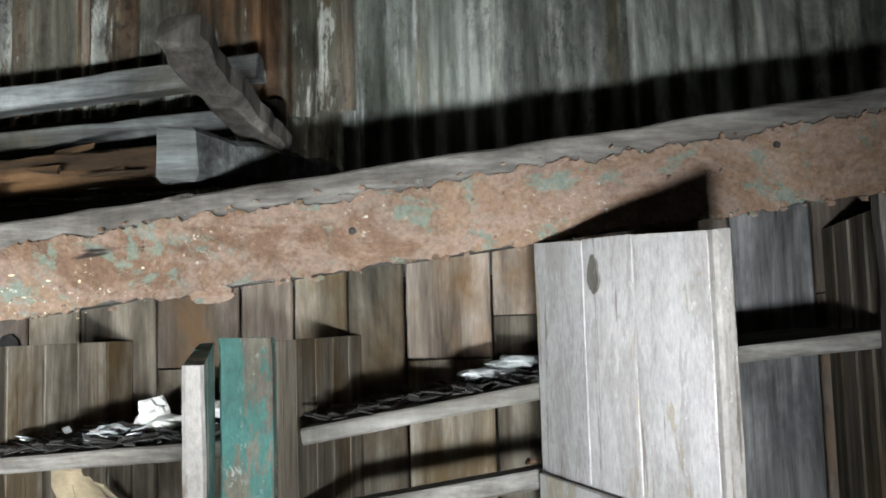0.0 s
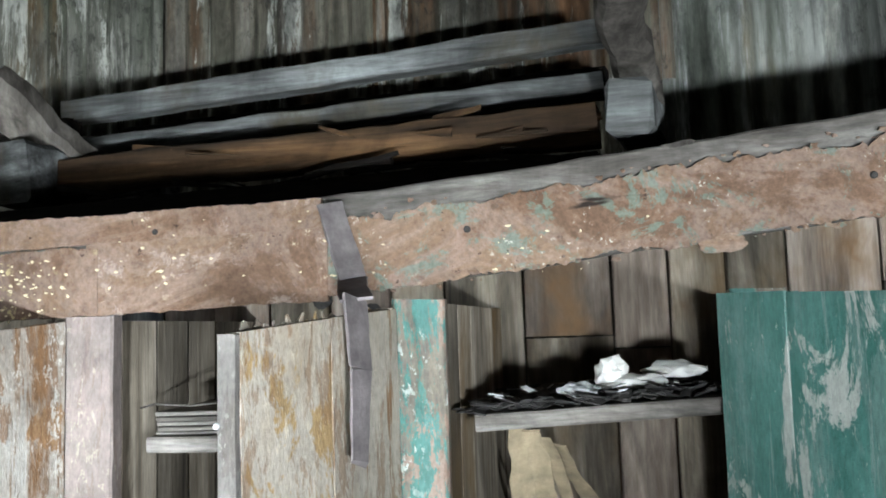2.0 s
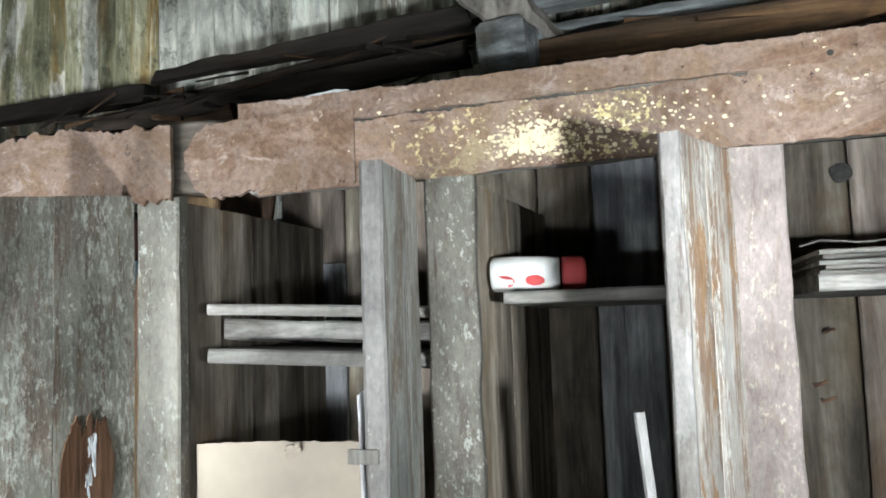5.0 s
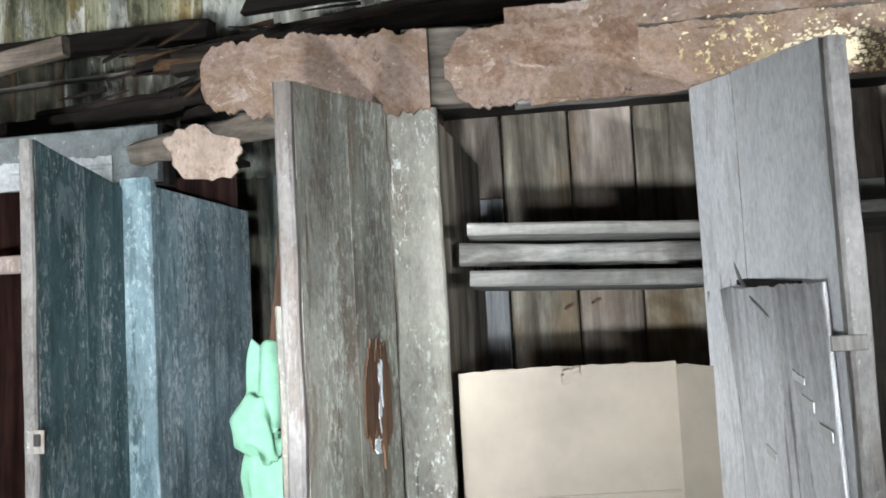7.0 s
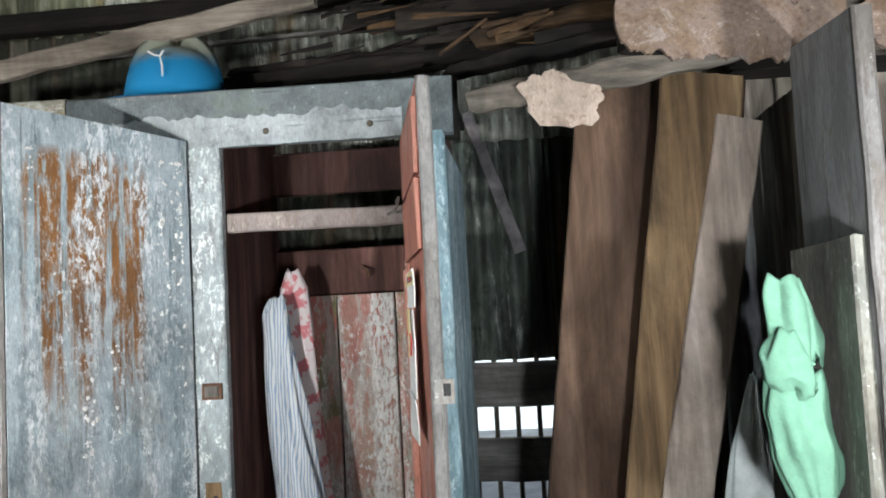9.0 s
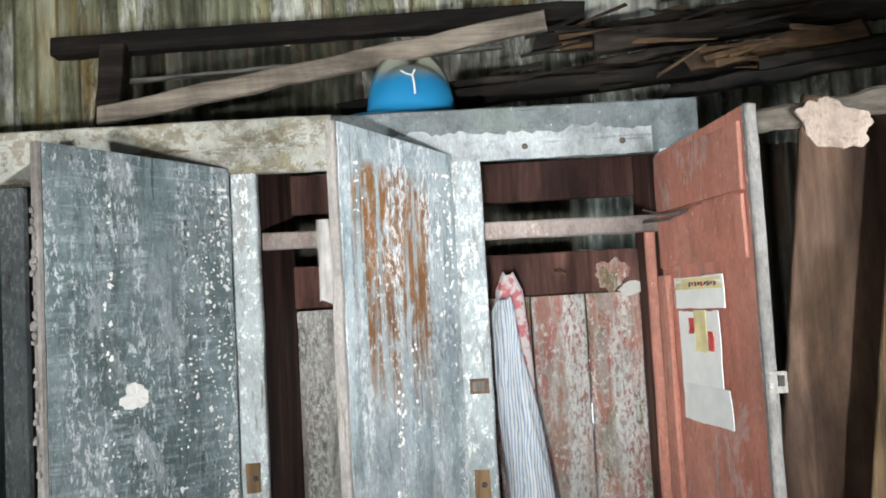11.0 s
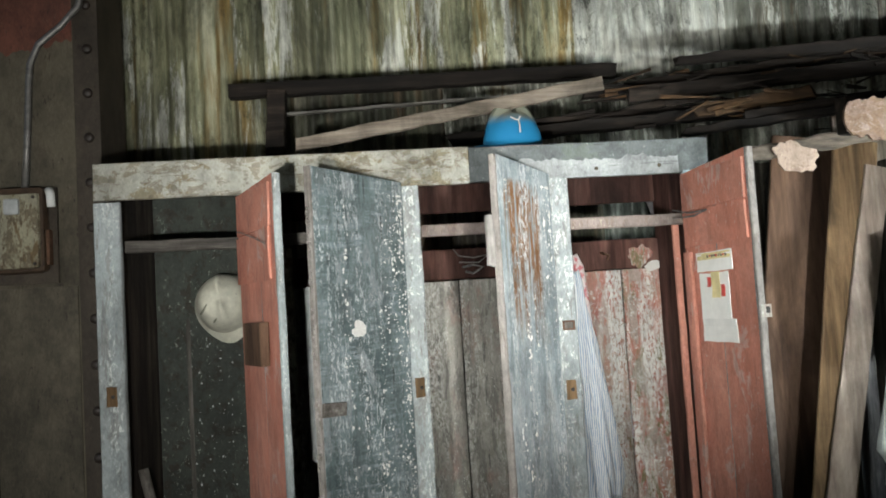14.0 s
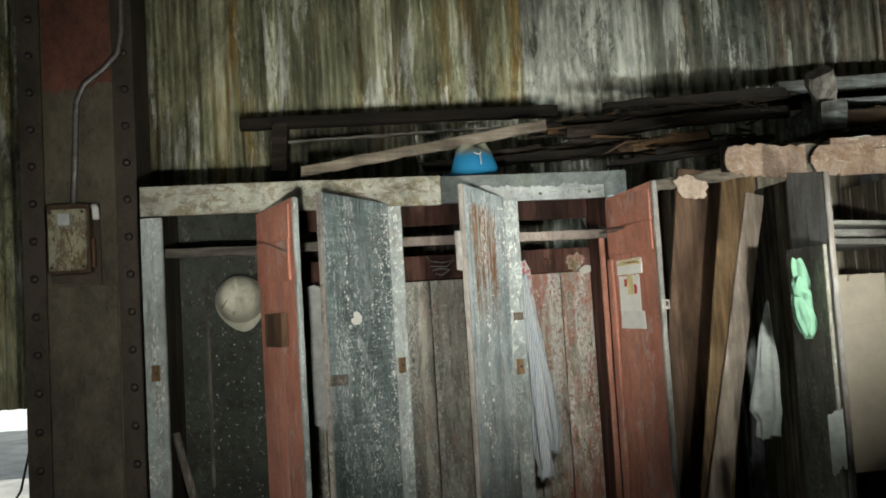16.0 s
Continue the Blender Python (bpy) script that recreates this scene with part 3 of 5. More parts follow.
def tube(points, r, sides=8, closed_ends=True, rs=None):
    verts, faces = [], []
    pts = [Vector(p) for p in points]
    for i, c in enumerate(pts):
        d = (pts[min(i + 1, len(pts) - 1)] - pts[max(i - 1, 0)]).normalized()
        a = d.orthogonal() if i == 0 else (last - d * last.dot(d))
        a.normalize()
        last = a
        b = d.cross(a)
        rr = rs[i] if rs else r
        for k in range(sides):
            t = 2 * math.pi * k / sides
            verts.append(c + (a * math.cos(t) + b * math.sin(t)) * rr)
        if i:
            o = (i - 1) * sides
            for k in range(sides):
                j = (k + 1) % sides
                faces.append((o + k, o + j, o + sides + j, o + sides + k))
    if closed_ends:
        faces.append(tuple(range(sides - 1, -1, -1)))
        faces.append(tuple(range(len(verts) - sides, len(verts))))
    return verts, faces


def box(x0, x1, y0, y1, z0, z1, b=0.004):
    """A box with chamfered edges."""
    bm = bmesh.new()
    bmesh.ops.create_cube(bm, size=1.0)
    for v in bm.verts:
        v.co = Vector(((x0 + x1) / 2 + v.co.x * (x1 - x0), (y0 + y1) / 2 + v.co.y * (y1 - y0), (z0 + z1) / 2 + v.co.z * (z1 - z0)))
    if b:
        bmesh.ops.bevel(bm, geom=bm.edges[:], offset=b, segments=2, affect="EDGES", profile=0.6)
    bm.verts.index_update()
    out = [v.co.copy() for v in bm.verts], [tuple(v.index for v in f.verts) for f in bm.faces]
    bm.free()
    return out


def join(*geos):
    verts, faces = [], []
    for vs, fs in geos:
        o = len(verts)
        verts += list(vs)
        faces += [tuple(i + o for i in f) for f in fs]
    return verts, faces


Z = (0, 0, 1)

# ---- the shed ----
floor = single("floor", box(-12, 5, -6, 12, -0.2, 0.0, 0), M_FLOOR, "dusty grey concrete floor of the shed", "floor", kind="structure")
# ceiling, south and east walls stay out of view, added to enclose the light
ceiling = single("ceiling", box(-7.2, 4.2, -5.4, 2.7, 4.0, 4.1, 0), M_UNSEEN_SHELL, "unseen slab added over the shed to keep out the sky", "ceiling", kind="structure")
single("wall_south", box(-7.2, 4.2, -5.4, -5.25, 0, 4.0, 0), M_UNSEEN_SHELL, "unseen plain wall added behind the walk to enclose the light", "wall", kind="structure")
single("wall_east", box(4.05, 4.2, -5.25, 2.7, 0, 4.0, 0), M_UNSEEN_SHELL, "unseen plain wall added at the far end to enclose the light", "wall", kind="structure")

wall = thing("wall_north", (-2.5, 2.3, 0), "wall of old streaked corrugated iron sheets", "wall", kind="structure")


def corrugated(x0, x1, z0, z1, y, lean=0.0, tilt=0.0, pitch=0.076, deep=0.017, torn=0.0):
    """One corrugated sheet, its ridges upright, with a thin edge and a slightly torn foot."""
    verts, faces = [], []
    n = max(4, int((x1 - x0) / pitch * 8))
    rows = 9
    sd = RND.uniform(0, 99)
    for j in range(rows + 1):
        for i in range(n + 1):
            x = x0 + (x1 - x0) * i / n
            z = z0 + (z1 - z0) * j / rows
            if j == 0 and torn:
                z += torn * (noise.noise(Vector((sd, x * 12, 0))) + 0.5 * noise.noise(Vector((sd, x * 40, 0))))
            dz = z - z0
            yy = y + deep * math.sin(2 * math.pi * (x - x0) / pitch) + 0.012 * noise.noise(Vector((sd, x * 2, z * 1.5))) + lean * dz
            verts.append((x + tilt * dz, yy, z))
    for j in range(rows):
        for i in range(n):
            a = j * (n + 1) + i
            faces.append((a, a + 1, a + n + 2, a + n + 1))
    o = len(verts)
    verts += [(x, y2 + 0.0015, z) for x, y2, z in verts]
    faces += [tuple(i + o for i in reversed(f)) for f in faces[:]]
    for i in range(n):
        faces.append((i, i + o, i + 1 + o, i + 1))
    return verts, faces


SHEETS = [
    (-5.72, -5.02, 1.62, 4.0, 2.215, M_IRON_GREEN), (-5.06, -4.30, 2.325, 4.0, 2.24, M_IRON_GREEN), (-4.34, -3.58, 2.33, 4.0, 2.225, M_IRON_GREEN),
    (-3.62, -2.86, 2.305, 4.0, 2.24, M_IRON_SPLASH), (-2.90, -2.14, 2.30, 4.0, 2.225, M_IRON_WHITE), (-2.18, -1.42, 2.34, 4.0, 2.24, M_IRON_RUST),
    (-1.46, -0.62, 2.36, 4.0, 2.225, M_IRON_RUST), (-0.66, 0.10, 1.9, 4.0, 2.21, M_IRON), (0.06, 0.82, 1.9, 4.0, 2.22, M_IRON), (0.78, 1.54, 1.9, 4.0, 2.21, M_IRON),
]
for x0, x1, z0, z1, y, m in SHEETS:
    put("corrugated_sheet", corrugated(x0, x1, z0, z1, y, torn=0.012), m, wall, smooth=True)
# sheets behind the lockers, most in the iron colour with shade mixed in
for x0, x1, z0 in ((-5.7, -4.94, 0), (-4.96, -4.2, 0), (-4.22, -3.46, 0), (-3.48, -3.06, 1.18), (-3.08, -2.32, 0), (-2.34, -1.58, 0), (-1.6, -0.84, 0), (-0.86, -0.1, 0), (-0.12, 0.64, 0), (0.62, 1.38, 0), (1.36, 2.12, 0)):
    put("corrugated_sheet", corrugated(x0, x1, z0, 1.96, 2.42), M_IRON_GAP if z0 else M_IRON_SHADED, wall, smooth=True)
    put("corrugated_sheet", corrugated(x0, x1, 1.9, 2.5, 2.395), M_IRON_WHITE if x0 > -4.4 else M_IRON_SHADED, wall, smooth=True)
put("corrugated_sheet", corrugated(2.1, 4.1, 0, 4.0, 2.42), M_IRON_SHADED, wall, smooth=True)
put("corrugated_sheet", corrugated(1.5, 2.14, 0, 4.0, 2.3), M_IRON_SHADED, wall, smooth=True)
put("corrugated_sheet", corrugated(-8.4, -6.1, 0.86, 4.0, 2.3), M_IRON_GREEN, wall, smooth=True)

# ---- roof timbers lying above the lockers ----
def timber(p, q, w, th, m, label, name="timber", wide=Z, seg=24, wob=0.006, rag=0.01, **k):
    return single(name, plank(p, q, wide, w, th, seg, wob, rag, **k), m, label, "timber", "loose timbers above the lockers")


timber((-2.25, 1.93, 2.345), (-0.78, 1.93, 2.405), 0.06, 0.06, M_RAIL_H, "grey weathered wooden rail under the iron wall")
timber((-2.14, 1.86, 2.225), (-0.80, 1.86, 2.265), 0.05, 0.05, M_RAIL_H, "blue-grey weathered wooden rail with white stains")
timber((-2.10, 1.68, 2.112), (-0.80, 1.67, 2.125), 0.085, 0.06, M_LOG_H, "rust-stained rotten log behind the locker beam")
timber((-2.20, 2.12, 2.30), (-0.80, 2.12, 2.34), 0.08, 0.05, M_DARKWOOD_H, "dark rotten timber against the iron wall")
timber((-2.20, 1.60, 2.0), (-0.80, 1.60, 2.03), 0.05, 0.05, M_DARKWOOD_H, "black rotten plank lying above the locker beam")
for foot, end, brace, top, w in (
        ((-0.735, 1.415, 2.098), (-0.68, 2.12, 2.15), (-0.715, 1.83, 2.185), (-0.745, 1.44, 2.335), 0.085),
        ((-2.135, 1.58, 2.11), (-2.08, 2.12, 2.15), (-2.085, 1.74, 2.15), (-2.205, 1.57, 2.335), 0.125)):
    bracket = thing("timber_bracket", foot, "squared grey timber end with a leaning brace on it", "timber", "timber brackets")
    put("timber_end", plank(foot, end, Z, w * 1.12, w, 14, 0.016, 0.02, bevel=0.012), M_RAIL_H, bracket, "worn squared end")
    put("brace", plank(brace, top, (1, 0.1, 0), w, 0.075, 14, 0.018, 0.015, bevel=0.014), M_SLANT_V, bracket, "grey-brown leaning brace")
timber((-3.25, 1.80, 2.258), (-2.28, 1.80, 2.29), 0.035, 0.04, M_DARKWOOD_H, "black splintered timber with a pointed end", taper=1.6, wob=0.008, rag=0.03)
timber((-3.45, 1.80, 2.125), (-2.28, 1.78, 2.19), 0.06, 0.05, M_DARKWOOD_H, "black rotten timber lying above the locker beam", wob=0.008, rag=0.02)
timber((-5.14, 2.02, 2.285), (-3.45, 2.02, 2.29), 0.06, 0.06, M_DARKWOOD_H, "dark timber rail under the iron sheets")
timber((-5.0, 2.2, 2.215), (-3.7, 2.2, 2.25), 0.012, 0.03, M_GREYWOOD_H, "thin pale lath under the dark rail")
timber((-4.95, 1.95, 1.87), (-4.93, 1.99, 2.27), 0.08, 0.06, M_DARKWOOD_H, "short dark upright timber", wide=(1, 0, 0))
timber((-4.80, 1.56, 1.945), (-3.62, 1.546, 2.118), 0.05, 0.03, M_SLANT, "long pale plank lying aslant above the lockers")
timber((-3.62, 1.9, 2.165), (-2.2, 1.9, 2.30), 0.045, 0.05, M_DARKWOOD_H, "long dark rotten beam under the iron sheets", wob=0.008, rag=0.03)
timber((-3.55, 1.86, 2.135), (-2.75, 1.84, 2.195), 0.03, 0.04, M_LOG_H, "rust-brown splintered lath under the iron sheets", wob=0.008, rag=0.03)
timber((-4.2, 1.90, 1.995), (-2.72, 1.72, 2.03), 0.05, 0.06, M_DARKWOOD_H, "black charred beam behind the helmet", wob=0.008, rag=0.03)
timber((-3.95, 1.92, 2.055), (-2.95, 1.85, 2.075), 0.025, 0.04, M_DARKWOOD_H, "black splintered lath behind the helmet", wob=0.008, rag=0.03)
timber((-3.75, 1.9, 2.02), (-3.05, 1.88, 2.15), 0.03, 0.04, M_DARKWOOD_H, "dark broken lath lying aslant", wob=0.008, rag=0.03)
timber((-3.25, 1.62, 2.00), (-2.80, 1.55, 2.045), 0.05, 0.04, M_LOG_H, "rust-brown rotten block on the beam end", wob=0.008, rag=0.03)
timber((-3.10, 1.50, 1.95), (-2.55, 1.42, 1.985), 0.035, 0.05, M_DARKWOOD_H, "black splinter lying over the beam end", wob=0.008, rag=0.03)
timber((-3.30, 1.58, 1.915), (-2.75, 1.35, 1.93), 0.03, 0.05, M_DARKWOOD_H, "black splinter lying over the beam end", wob=0.008, rag=0.03)


def splinters(p, q, n, spread, seed, lo=0.05, hi=0.22, thick=0.012):
    """Broken wood along p to q: thin tapering splinters lying about that line."""
    r = random.Random(seed)
    p, q = Vector(p), Vector(q)
    ax = (q - p).normalized()
    geos = []
    for _ in range(n):
        c = p + (q - p) * r.random() + Vector((0, r.uniform(-0.04, 0.04), r.gauss(0, spread)))
        d = (ax + Vector((0, r.uniform(-0.3, 0.3), r.gauss(0, 0.16)))).normalized() * r.uniform(lo, hi) / 2
        if r.random() < 0.5:
            d = -d
        geos.append(plank(c - d, c + d, (0, 0.2, 1), thick * r.uniform(0.5, 1.6), thick * r.uniform(0.4, 1.0), 6, 0.004, 0.006, r.uniform(0.1, 0.7)))
    return join(*geos)


for p, q, n, spread, m, seed, label in (
        ((-3.60, 1.79, 2.13), (-2.35, 1.78, 2.19), 30, 0.035, M_DARKWOOD_H, 1, "black splinters of a rotten timber"),
        ((-3.50, 1.80, 2.17), (-2.30, 1.80, 2.25), 12, 0.03, M_LOG_H, 2, "rust-brown splinters of a rotten timber"),
        ((-3.70, 1.70, 2.03), (-2.60, 1.60, 2.04), 26, 0.035, M_DARKWOOD_H, 3, "black splinters of a rotten timber"),
        ((-3.30, 1.58, 2.00), (-2.60, 1.45, 1.96), 14, 0.03, M_LOG_H, 4, "rust-brown splinters of a rotten timber"),
        ((-2.05, 1.635, 2.11), (-0.85, 1.63, 2.125), 9, 0.022, M_LOG_H, 5, "rust-brown splinters of a rotten log"),
        ((-2.05, 1.59, 2.03), (-0.85, 1.59, 2.055), 20, 0.015, M_DARKWOOD_H, 6, "black splinters of a rotten plank")):
    tagged(put("wood_splinters", splinters(p, q, n, spread, seed), m), label, "splinters", kind="stuff")

# ---- long locker bank with the red-brown beam ----
UA = Vector((0.992, 0.125, 0))


def ya(x):
    return 1.307 + 0.126 * (x + 0.449)


def A(x, z, off=0.0):
    return (x, ya(x) + off, z)


bank = thing("locker_bank", A(-1.0, 0, 0.25), "long decayed wooden locker bank with flaking red-brown beam and open doors", "lockers")
put("top_beam", plank(A(-1.24, 1.858, 0.03), A(0.95, 2.112, 0.03), Z, 0.158, 0.05, 40, 0.004, 0.006, dip=0.008), M_GREYWOOD_H, bank, "grey timber beam")
put("top_beam", plank(A(-2.47, 1.822, 0.03), A(-1.23, 1.855, 0.03), Z, 0.155, 0.05, 30, 0.004, 0.006), M_GREYWOOD_H, bank)
put("top_beam", plank(A(-2.97, 1.836, 0.04), A(-2.66, 1.826, 0.04), Z, 0.12, 0.04, 16, 0.006, 0.02), M_DARKWOOD_H, bank)
put("top_beam", plank(A(-2.658, 1.826, 0.04), A(-2.475, 1.820, 0.04), Z, 0.13, 0.04, 12, 0.004, 0.01), M_SLANT, bank)


def skin(x0, z0, x1, z1, lo, hi, m, rl=0.006, rh=0.008, off=-0.001, bulge=0.002, ends=0.0):
    n = max(8, int((x1 - x0) * 240))
    put("paint_skin", flake(A(x0, z0, off), A(x1, z1, off), Z, lo, hi, 0.010, n, rl, rh, 14, bulge, ends, True), m, bank, "flaking red-brown paint layer")


skin(-1.214, 1.859, 0.95, 2.100, -0.082, 0.036, M_REDBEAM, 0.009, 0.016)
skin(-1.62, 1.844, -1.215, 1.856, -0.083, 0.040, M_PINKBEAM, 0.004, 0.005)
skin(-2.44, 1.820, -1.60, 1.845, -0.082, 0.030, M_YELLOWBEAM, 0.004, 0.006, -0.0025)
skin(-2.475, 1.820, -1.222, 1.856, 0.034, 0.082, M_PINKBEAM, 0.004, 0.005, -0.0045)
skin(-2.578, 1.821, -2.26, 1.828, -0.080, 0.050, M_PINKBEAM, 0.012, 0.014, -0.007, 0.004, 0.05)
skin(-2.985, 1.834, -2.604, 1.830, -0.084, 0.048, M_PINKBEAM, 0.020, 0.016, -0.007, 0.006, 0.035)

POSTS = [(-0.045, M_GREYWOOD, 1.90), (-0.557, M_TEALPOST, 1.772), (-1.074, M_TEALPOST, 1.775), (-1.619, M_PINKPOST, 1.765), (-2.104, M_DULLPOST, 1.755), (-2.640, M_DULLPOST, 1.755), (0.47, M_GREYWOOD, 1.97), (0.98, M_GREYWOOD, 2.03)]
for x, m, top in POSTS:
    put("post", plank(A(x, 0.0, 0.015), A(x, top - 0.005, 0.015), UA, 0.084, 0.036, 40, 0.004, 0.004), m, bank)
    for k in range(5):
        y0 = 0.05 + k * 0.107
        put("partition_board", plank(A(x + 0.02, 0.0, y0 + 0.05), A(x + 0.02, top - 0.012, y0 + 0.05), (0.02, 1, 0), 0.104, 0.018, 8, 0.002), M_BACKWOOD, bank)
x = -2.72
while x < 1.5:
    w = RND.uniform(0.12, 0.195)
    m = RND.choice((M_BACKWOOD, M_BACKWOOD, M_BACKWOOD, M_BACKWOOD_B, M_BACKWOOD_P, M_BACKWOOD_P))
    top, off = 2.0 + 0.1 * max(0, x + 1.2), 0.585 + RND.uniform(-0.005, 0.005)
    cut = RND.uniform(1.60, 1.74) + 0.1 * max(0, x + 1.2) if RND.random() < 0.35 else None
    for z0, z1 in ((0.0, cut - 0.002), (cut + 0.002, top)) if cut else ((0.0, top),):
        put("back_board", plank(A(x + w / 2, z0, off), A(x + w / 2, z1, off), UA, w - 0.004, 0.018, 10, 0.0015, 0.002), m if z0 == 0 else M_BACKWOOD_P, bank)
    x += w
for x0, x1, z0, z1 in ((-2.68, -1.24, 1.86, 1.88), (-1.24, 1.4, 1.88, 2.12)):
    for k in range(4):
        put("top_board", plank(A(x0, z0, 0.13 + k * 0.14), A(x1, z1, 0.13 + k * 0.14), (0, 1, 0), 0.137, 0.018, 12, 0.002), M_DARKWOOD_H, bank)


def shelf(x0, z0, x1, z1, m=M_PALEWOOD_H, th=0.026, d=0.53):
    put("shelf", plank(A(x0, z0, 0.03 + d / 2), A(x1, z1, 0.03 + d / 2), (0, 1, 0), d, th, 12, 0.003), m, bank)


shelf(-0.510, 1.601, -0.09, 1.671)
shelf(-1.028, 1.568, -0.60, 1.591, M_GREYWOOD_H)
shelf(-1.570, 1.545, -1.115, 1.547, M_GREYWOOD_H)
shelf(-2.058, 1.543, -1.662, 1.541, M_PALEWOOD_H, 0.02)
shelf(-2.594, 1.545, -2.146, 1.524, M_PALEWOOD_H, 0.02)
shelf(-2.594, 1.462, -2.146, 1.441, M_PALEWOOD_H, 0.026)
shelf(0.0, 1.700, 0.43, 1.735, M_GREYWOOD_H)
shelf(-0.510, 1.470, -0.09, 1.535, M_GREYWOOD_H, 0.03, 0.06)
put("shelf_board", plank(A(-2.594, 1.507, 0.14), A(-2.146, 1.486, 0.14), Z, 0.04, 0.02, 12, 0.003), M_GREYWOOD_H, bank)


def door(hx, hy, fx, fy, zh, zf, m, parent, widths=(0.5, 0.5), th=0.022, foot=0.12, edge=None, name="door", label="", inner=None):
    """A plank door on its hinge edge (hx, hy), its free edge at (fx, fy); tops at zh and zf."""
    h, f = Vector((hx, hy, 0)), Vector((fx, fy, 0))
    u = (f - h).normalized()
    ln = (f - h).length
    first, a = None, 0.0
    for w in widths:
        c = h + u * ln * (a + w / 2)
        zt = zh + (zf - zh) * (a + w / 2)
        geo = plank((c.x, c.y, foot), (c.x, c.y, zt), u, ln * w - 0.002, th, 40, 0.002, 0.003, bevel=0.0007)
        slope = (zf - zh) / ln
        vs = [Vector(v) for v in geo[0]]
        for v in vs[-8:]:
            v.z += ((v - c).dot(u)) * slope
        if first is None:
            first = put(name, (vs, geo[1]), m, parent, label, second=inner, second_faces=range(0, 320, 8))
        else:
            put("plank", (vs, geo[1]), m, first, second=inner, second_faces=range(0, 320, 8))
        a += w
        if a < 0.99:
            c = h + u * ln * a
            put("tongue", plank((c.x, c.y, foot), (c.x, c.y, zh + (zf - zh) * a - 0.02), u, 0.014, th * 0.45, 30, 0.001), M_DEBRIS, first, "dark joint between the planks")
    if edge:
        n = Vector((-u.y, u.x, 0))
        c = f + u * 0.006
        put("edge_strip", plank((c.x, c.y, foot), (c.x, c.y, zf - 0.001), n, th + 0.002, 0.016, 40, 0.002, 0.003), edge, first)
    return first


d0 = door(-0.088, 1.345, 0.125, 0.96, 1.899, 1.872, M_LILAC, bank, (0.35, 0.3, 0.35), edge=M_EDGE, label="pale bleached plank door, standing open")
d1 = door(-0.610, 1.275, -0.445, 0.897, 1.761, 1.744, M_TEALDOOR, bank, (0.45, 0.55), edge=M_EDGE, label="teal painted plank door, standing open")
d2 = door(-1.114, 1.215, -1.179, 0.814, 1.755, 1.723, M_RUSTDOOR, bank, (0.5, 0.5), edge=M_EDGE, label="ochre and rust door, standing open")
d3 = door(-1.664, 1.150, -1.711, 0.767, 1.753, 1.712, M_CHALKDOOR, bank, (0.6, 0.4), edge=M_EDGE, label="rust-streaked pale door, standing open")
d4 = door(-2.172, 1.090, -2.063, 0.705, 1.749, 1.702, M_GREYCHALK, bank, (0.4, 0.6), th=0.026, edge=M_EDGE, inner=M_LILAC_PALE, label="grey-green flaking door, standing open")
d5 = door(-2.690, 1.020, -2.722, 0.668, 1.755, 1.708, M_GREYDOOR, bank, (0.5, 0.5), edge=M_EDGE_D, inner=M_LILAC, label="grey-brown flaking door, standing open")

# ---- four-door locker with the pale header ----
YB = 1.40
locker = thing("locker", (-4.4, 1.65, 0), "four-door wooden locker with pale flaking header and open doors", "lockers")
put("header", plank((-5.505, YB, 1.8165), (-4.16, YB, 1.806), Z, 0.134, 0.03, 24, 0.002, 0.002), M_HEADER, locker, "cream flaking header board")
put("header", plank((-4.157, YB, 1.806), (-3.292, YB, 1.795), Z, 0.126, 0.03, 24, 0.002, 0.003), M_HEADER2, locker, "blue-grey header board")
for x0, x1 in ((-5.508, -5.415), (-4.985, -4.92), (-4.412, -4.347), (-3.882, -3.808), (-3.386, -3.312)):
    put("post", plank(((x0 + x1) / 2, YB, 0.0), ((x0 + x1) / 2, YB, 1.741), (1, 0, 0), x1 - x0, 0.03, 40, 0.002), M_PALEBLUE if x0 > -3.4 else M_BLUEPOST, locker)
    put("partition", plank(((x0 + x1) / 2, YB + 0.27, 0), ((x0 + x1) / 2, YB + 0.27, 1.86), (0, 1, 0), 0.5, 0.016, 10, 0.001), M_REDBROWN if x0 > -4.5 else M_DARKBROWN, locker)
put("rail", plank((-5.41, YB + 0.03, 1.582), (-4.99, YB + 0.03, 1.575), Z, 0.042, 0.03, 10, 0.002), M_GREYWOOD_H, locker)
put("rail", plank((-4.91, YB + 0.03, 1.578), (-4.415, YB + 0.03, 1.578), Z, 0.042, 0.03, 10, 0.002), M_GREYWOOD_H, locker)
put("rail", plank((-4.345, YB + 0.03, 1.578), (-3.885, YB + 0.03, 1.575), Z, 0.042, 0.03, 10, 0.002), M_PINKPOST, locker)
put("rail", plank((-3.806, YB + 0.03, 1.572), (-3.388, YB + 0.03, 1.568), Z, 0.042, 0.03, 10, 0.002), M_PINKPOST, locker)
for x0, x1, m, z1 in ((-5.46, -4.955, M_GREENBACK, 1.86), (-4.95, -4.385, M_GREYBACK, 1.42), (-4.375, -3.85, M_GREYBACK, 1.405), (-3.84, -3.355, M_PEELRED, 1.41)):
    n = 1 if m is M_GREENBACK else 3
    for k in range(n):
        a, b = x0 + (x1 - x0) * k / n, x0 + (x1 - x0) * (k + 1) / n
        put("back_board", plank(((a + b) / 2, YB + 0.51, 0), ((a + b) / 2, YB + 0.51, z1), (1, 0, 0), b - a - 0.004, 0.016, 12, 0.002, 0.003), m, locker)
put("back_rail", plank((-4.95, YB + 0.50, 1.475), (-3.35, YB + 0.50, 1.475), Z, 0.125, 0.018, 16, 0.002), M_REDBROWN, locker)
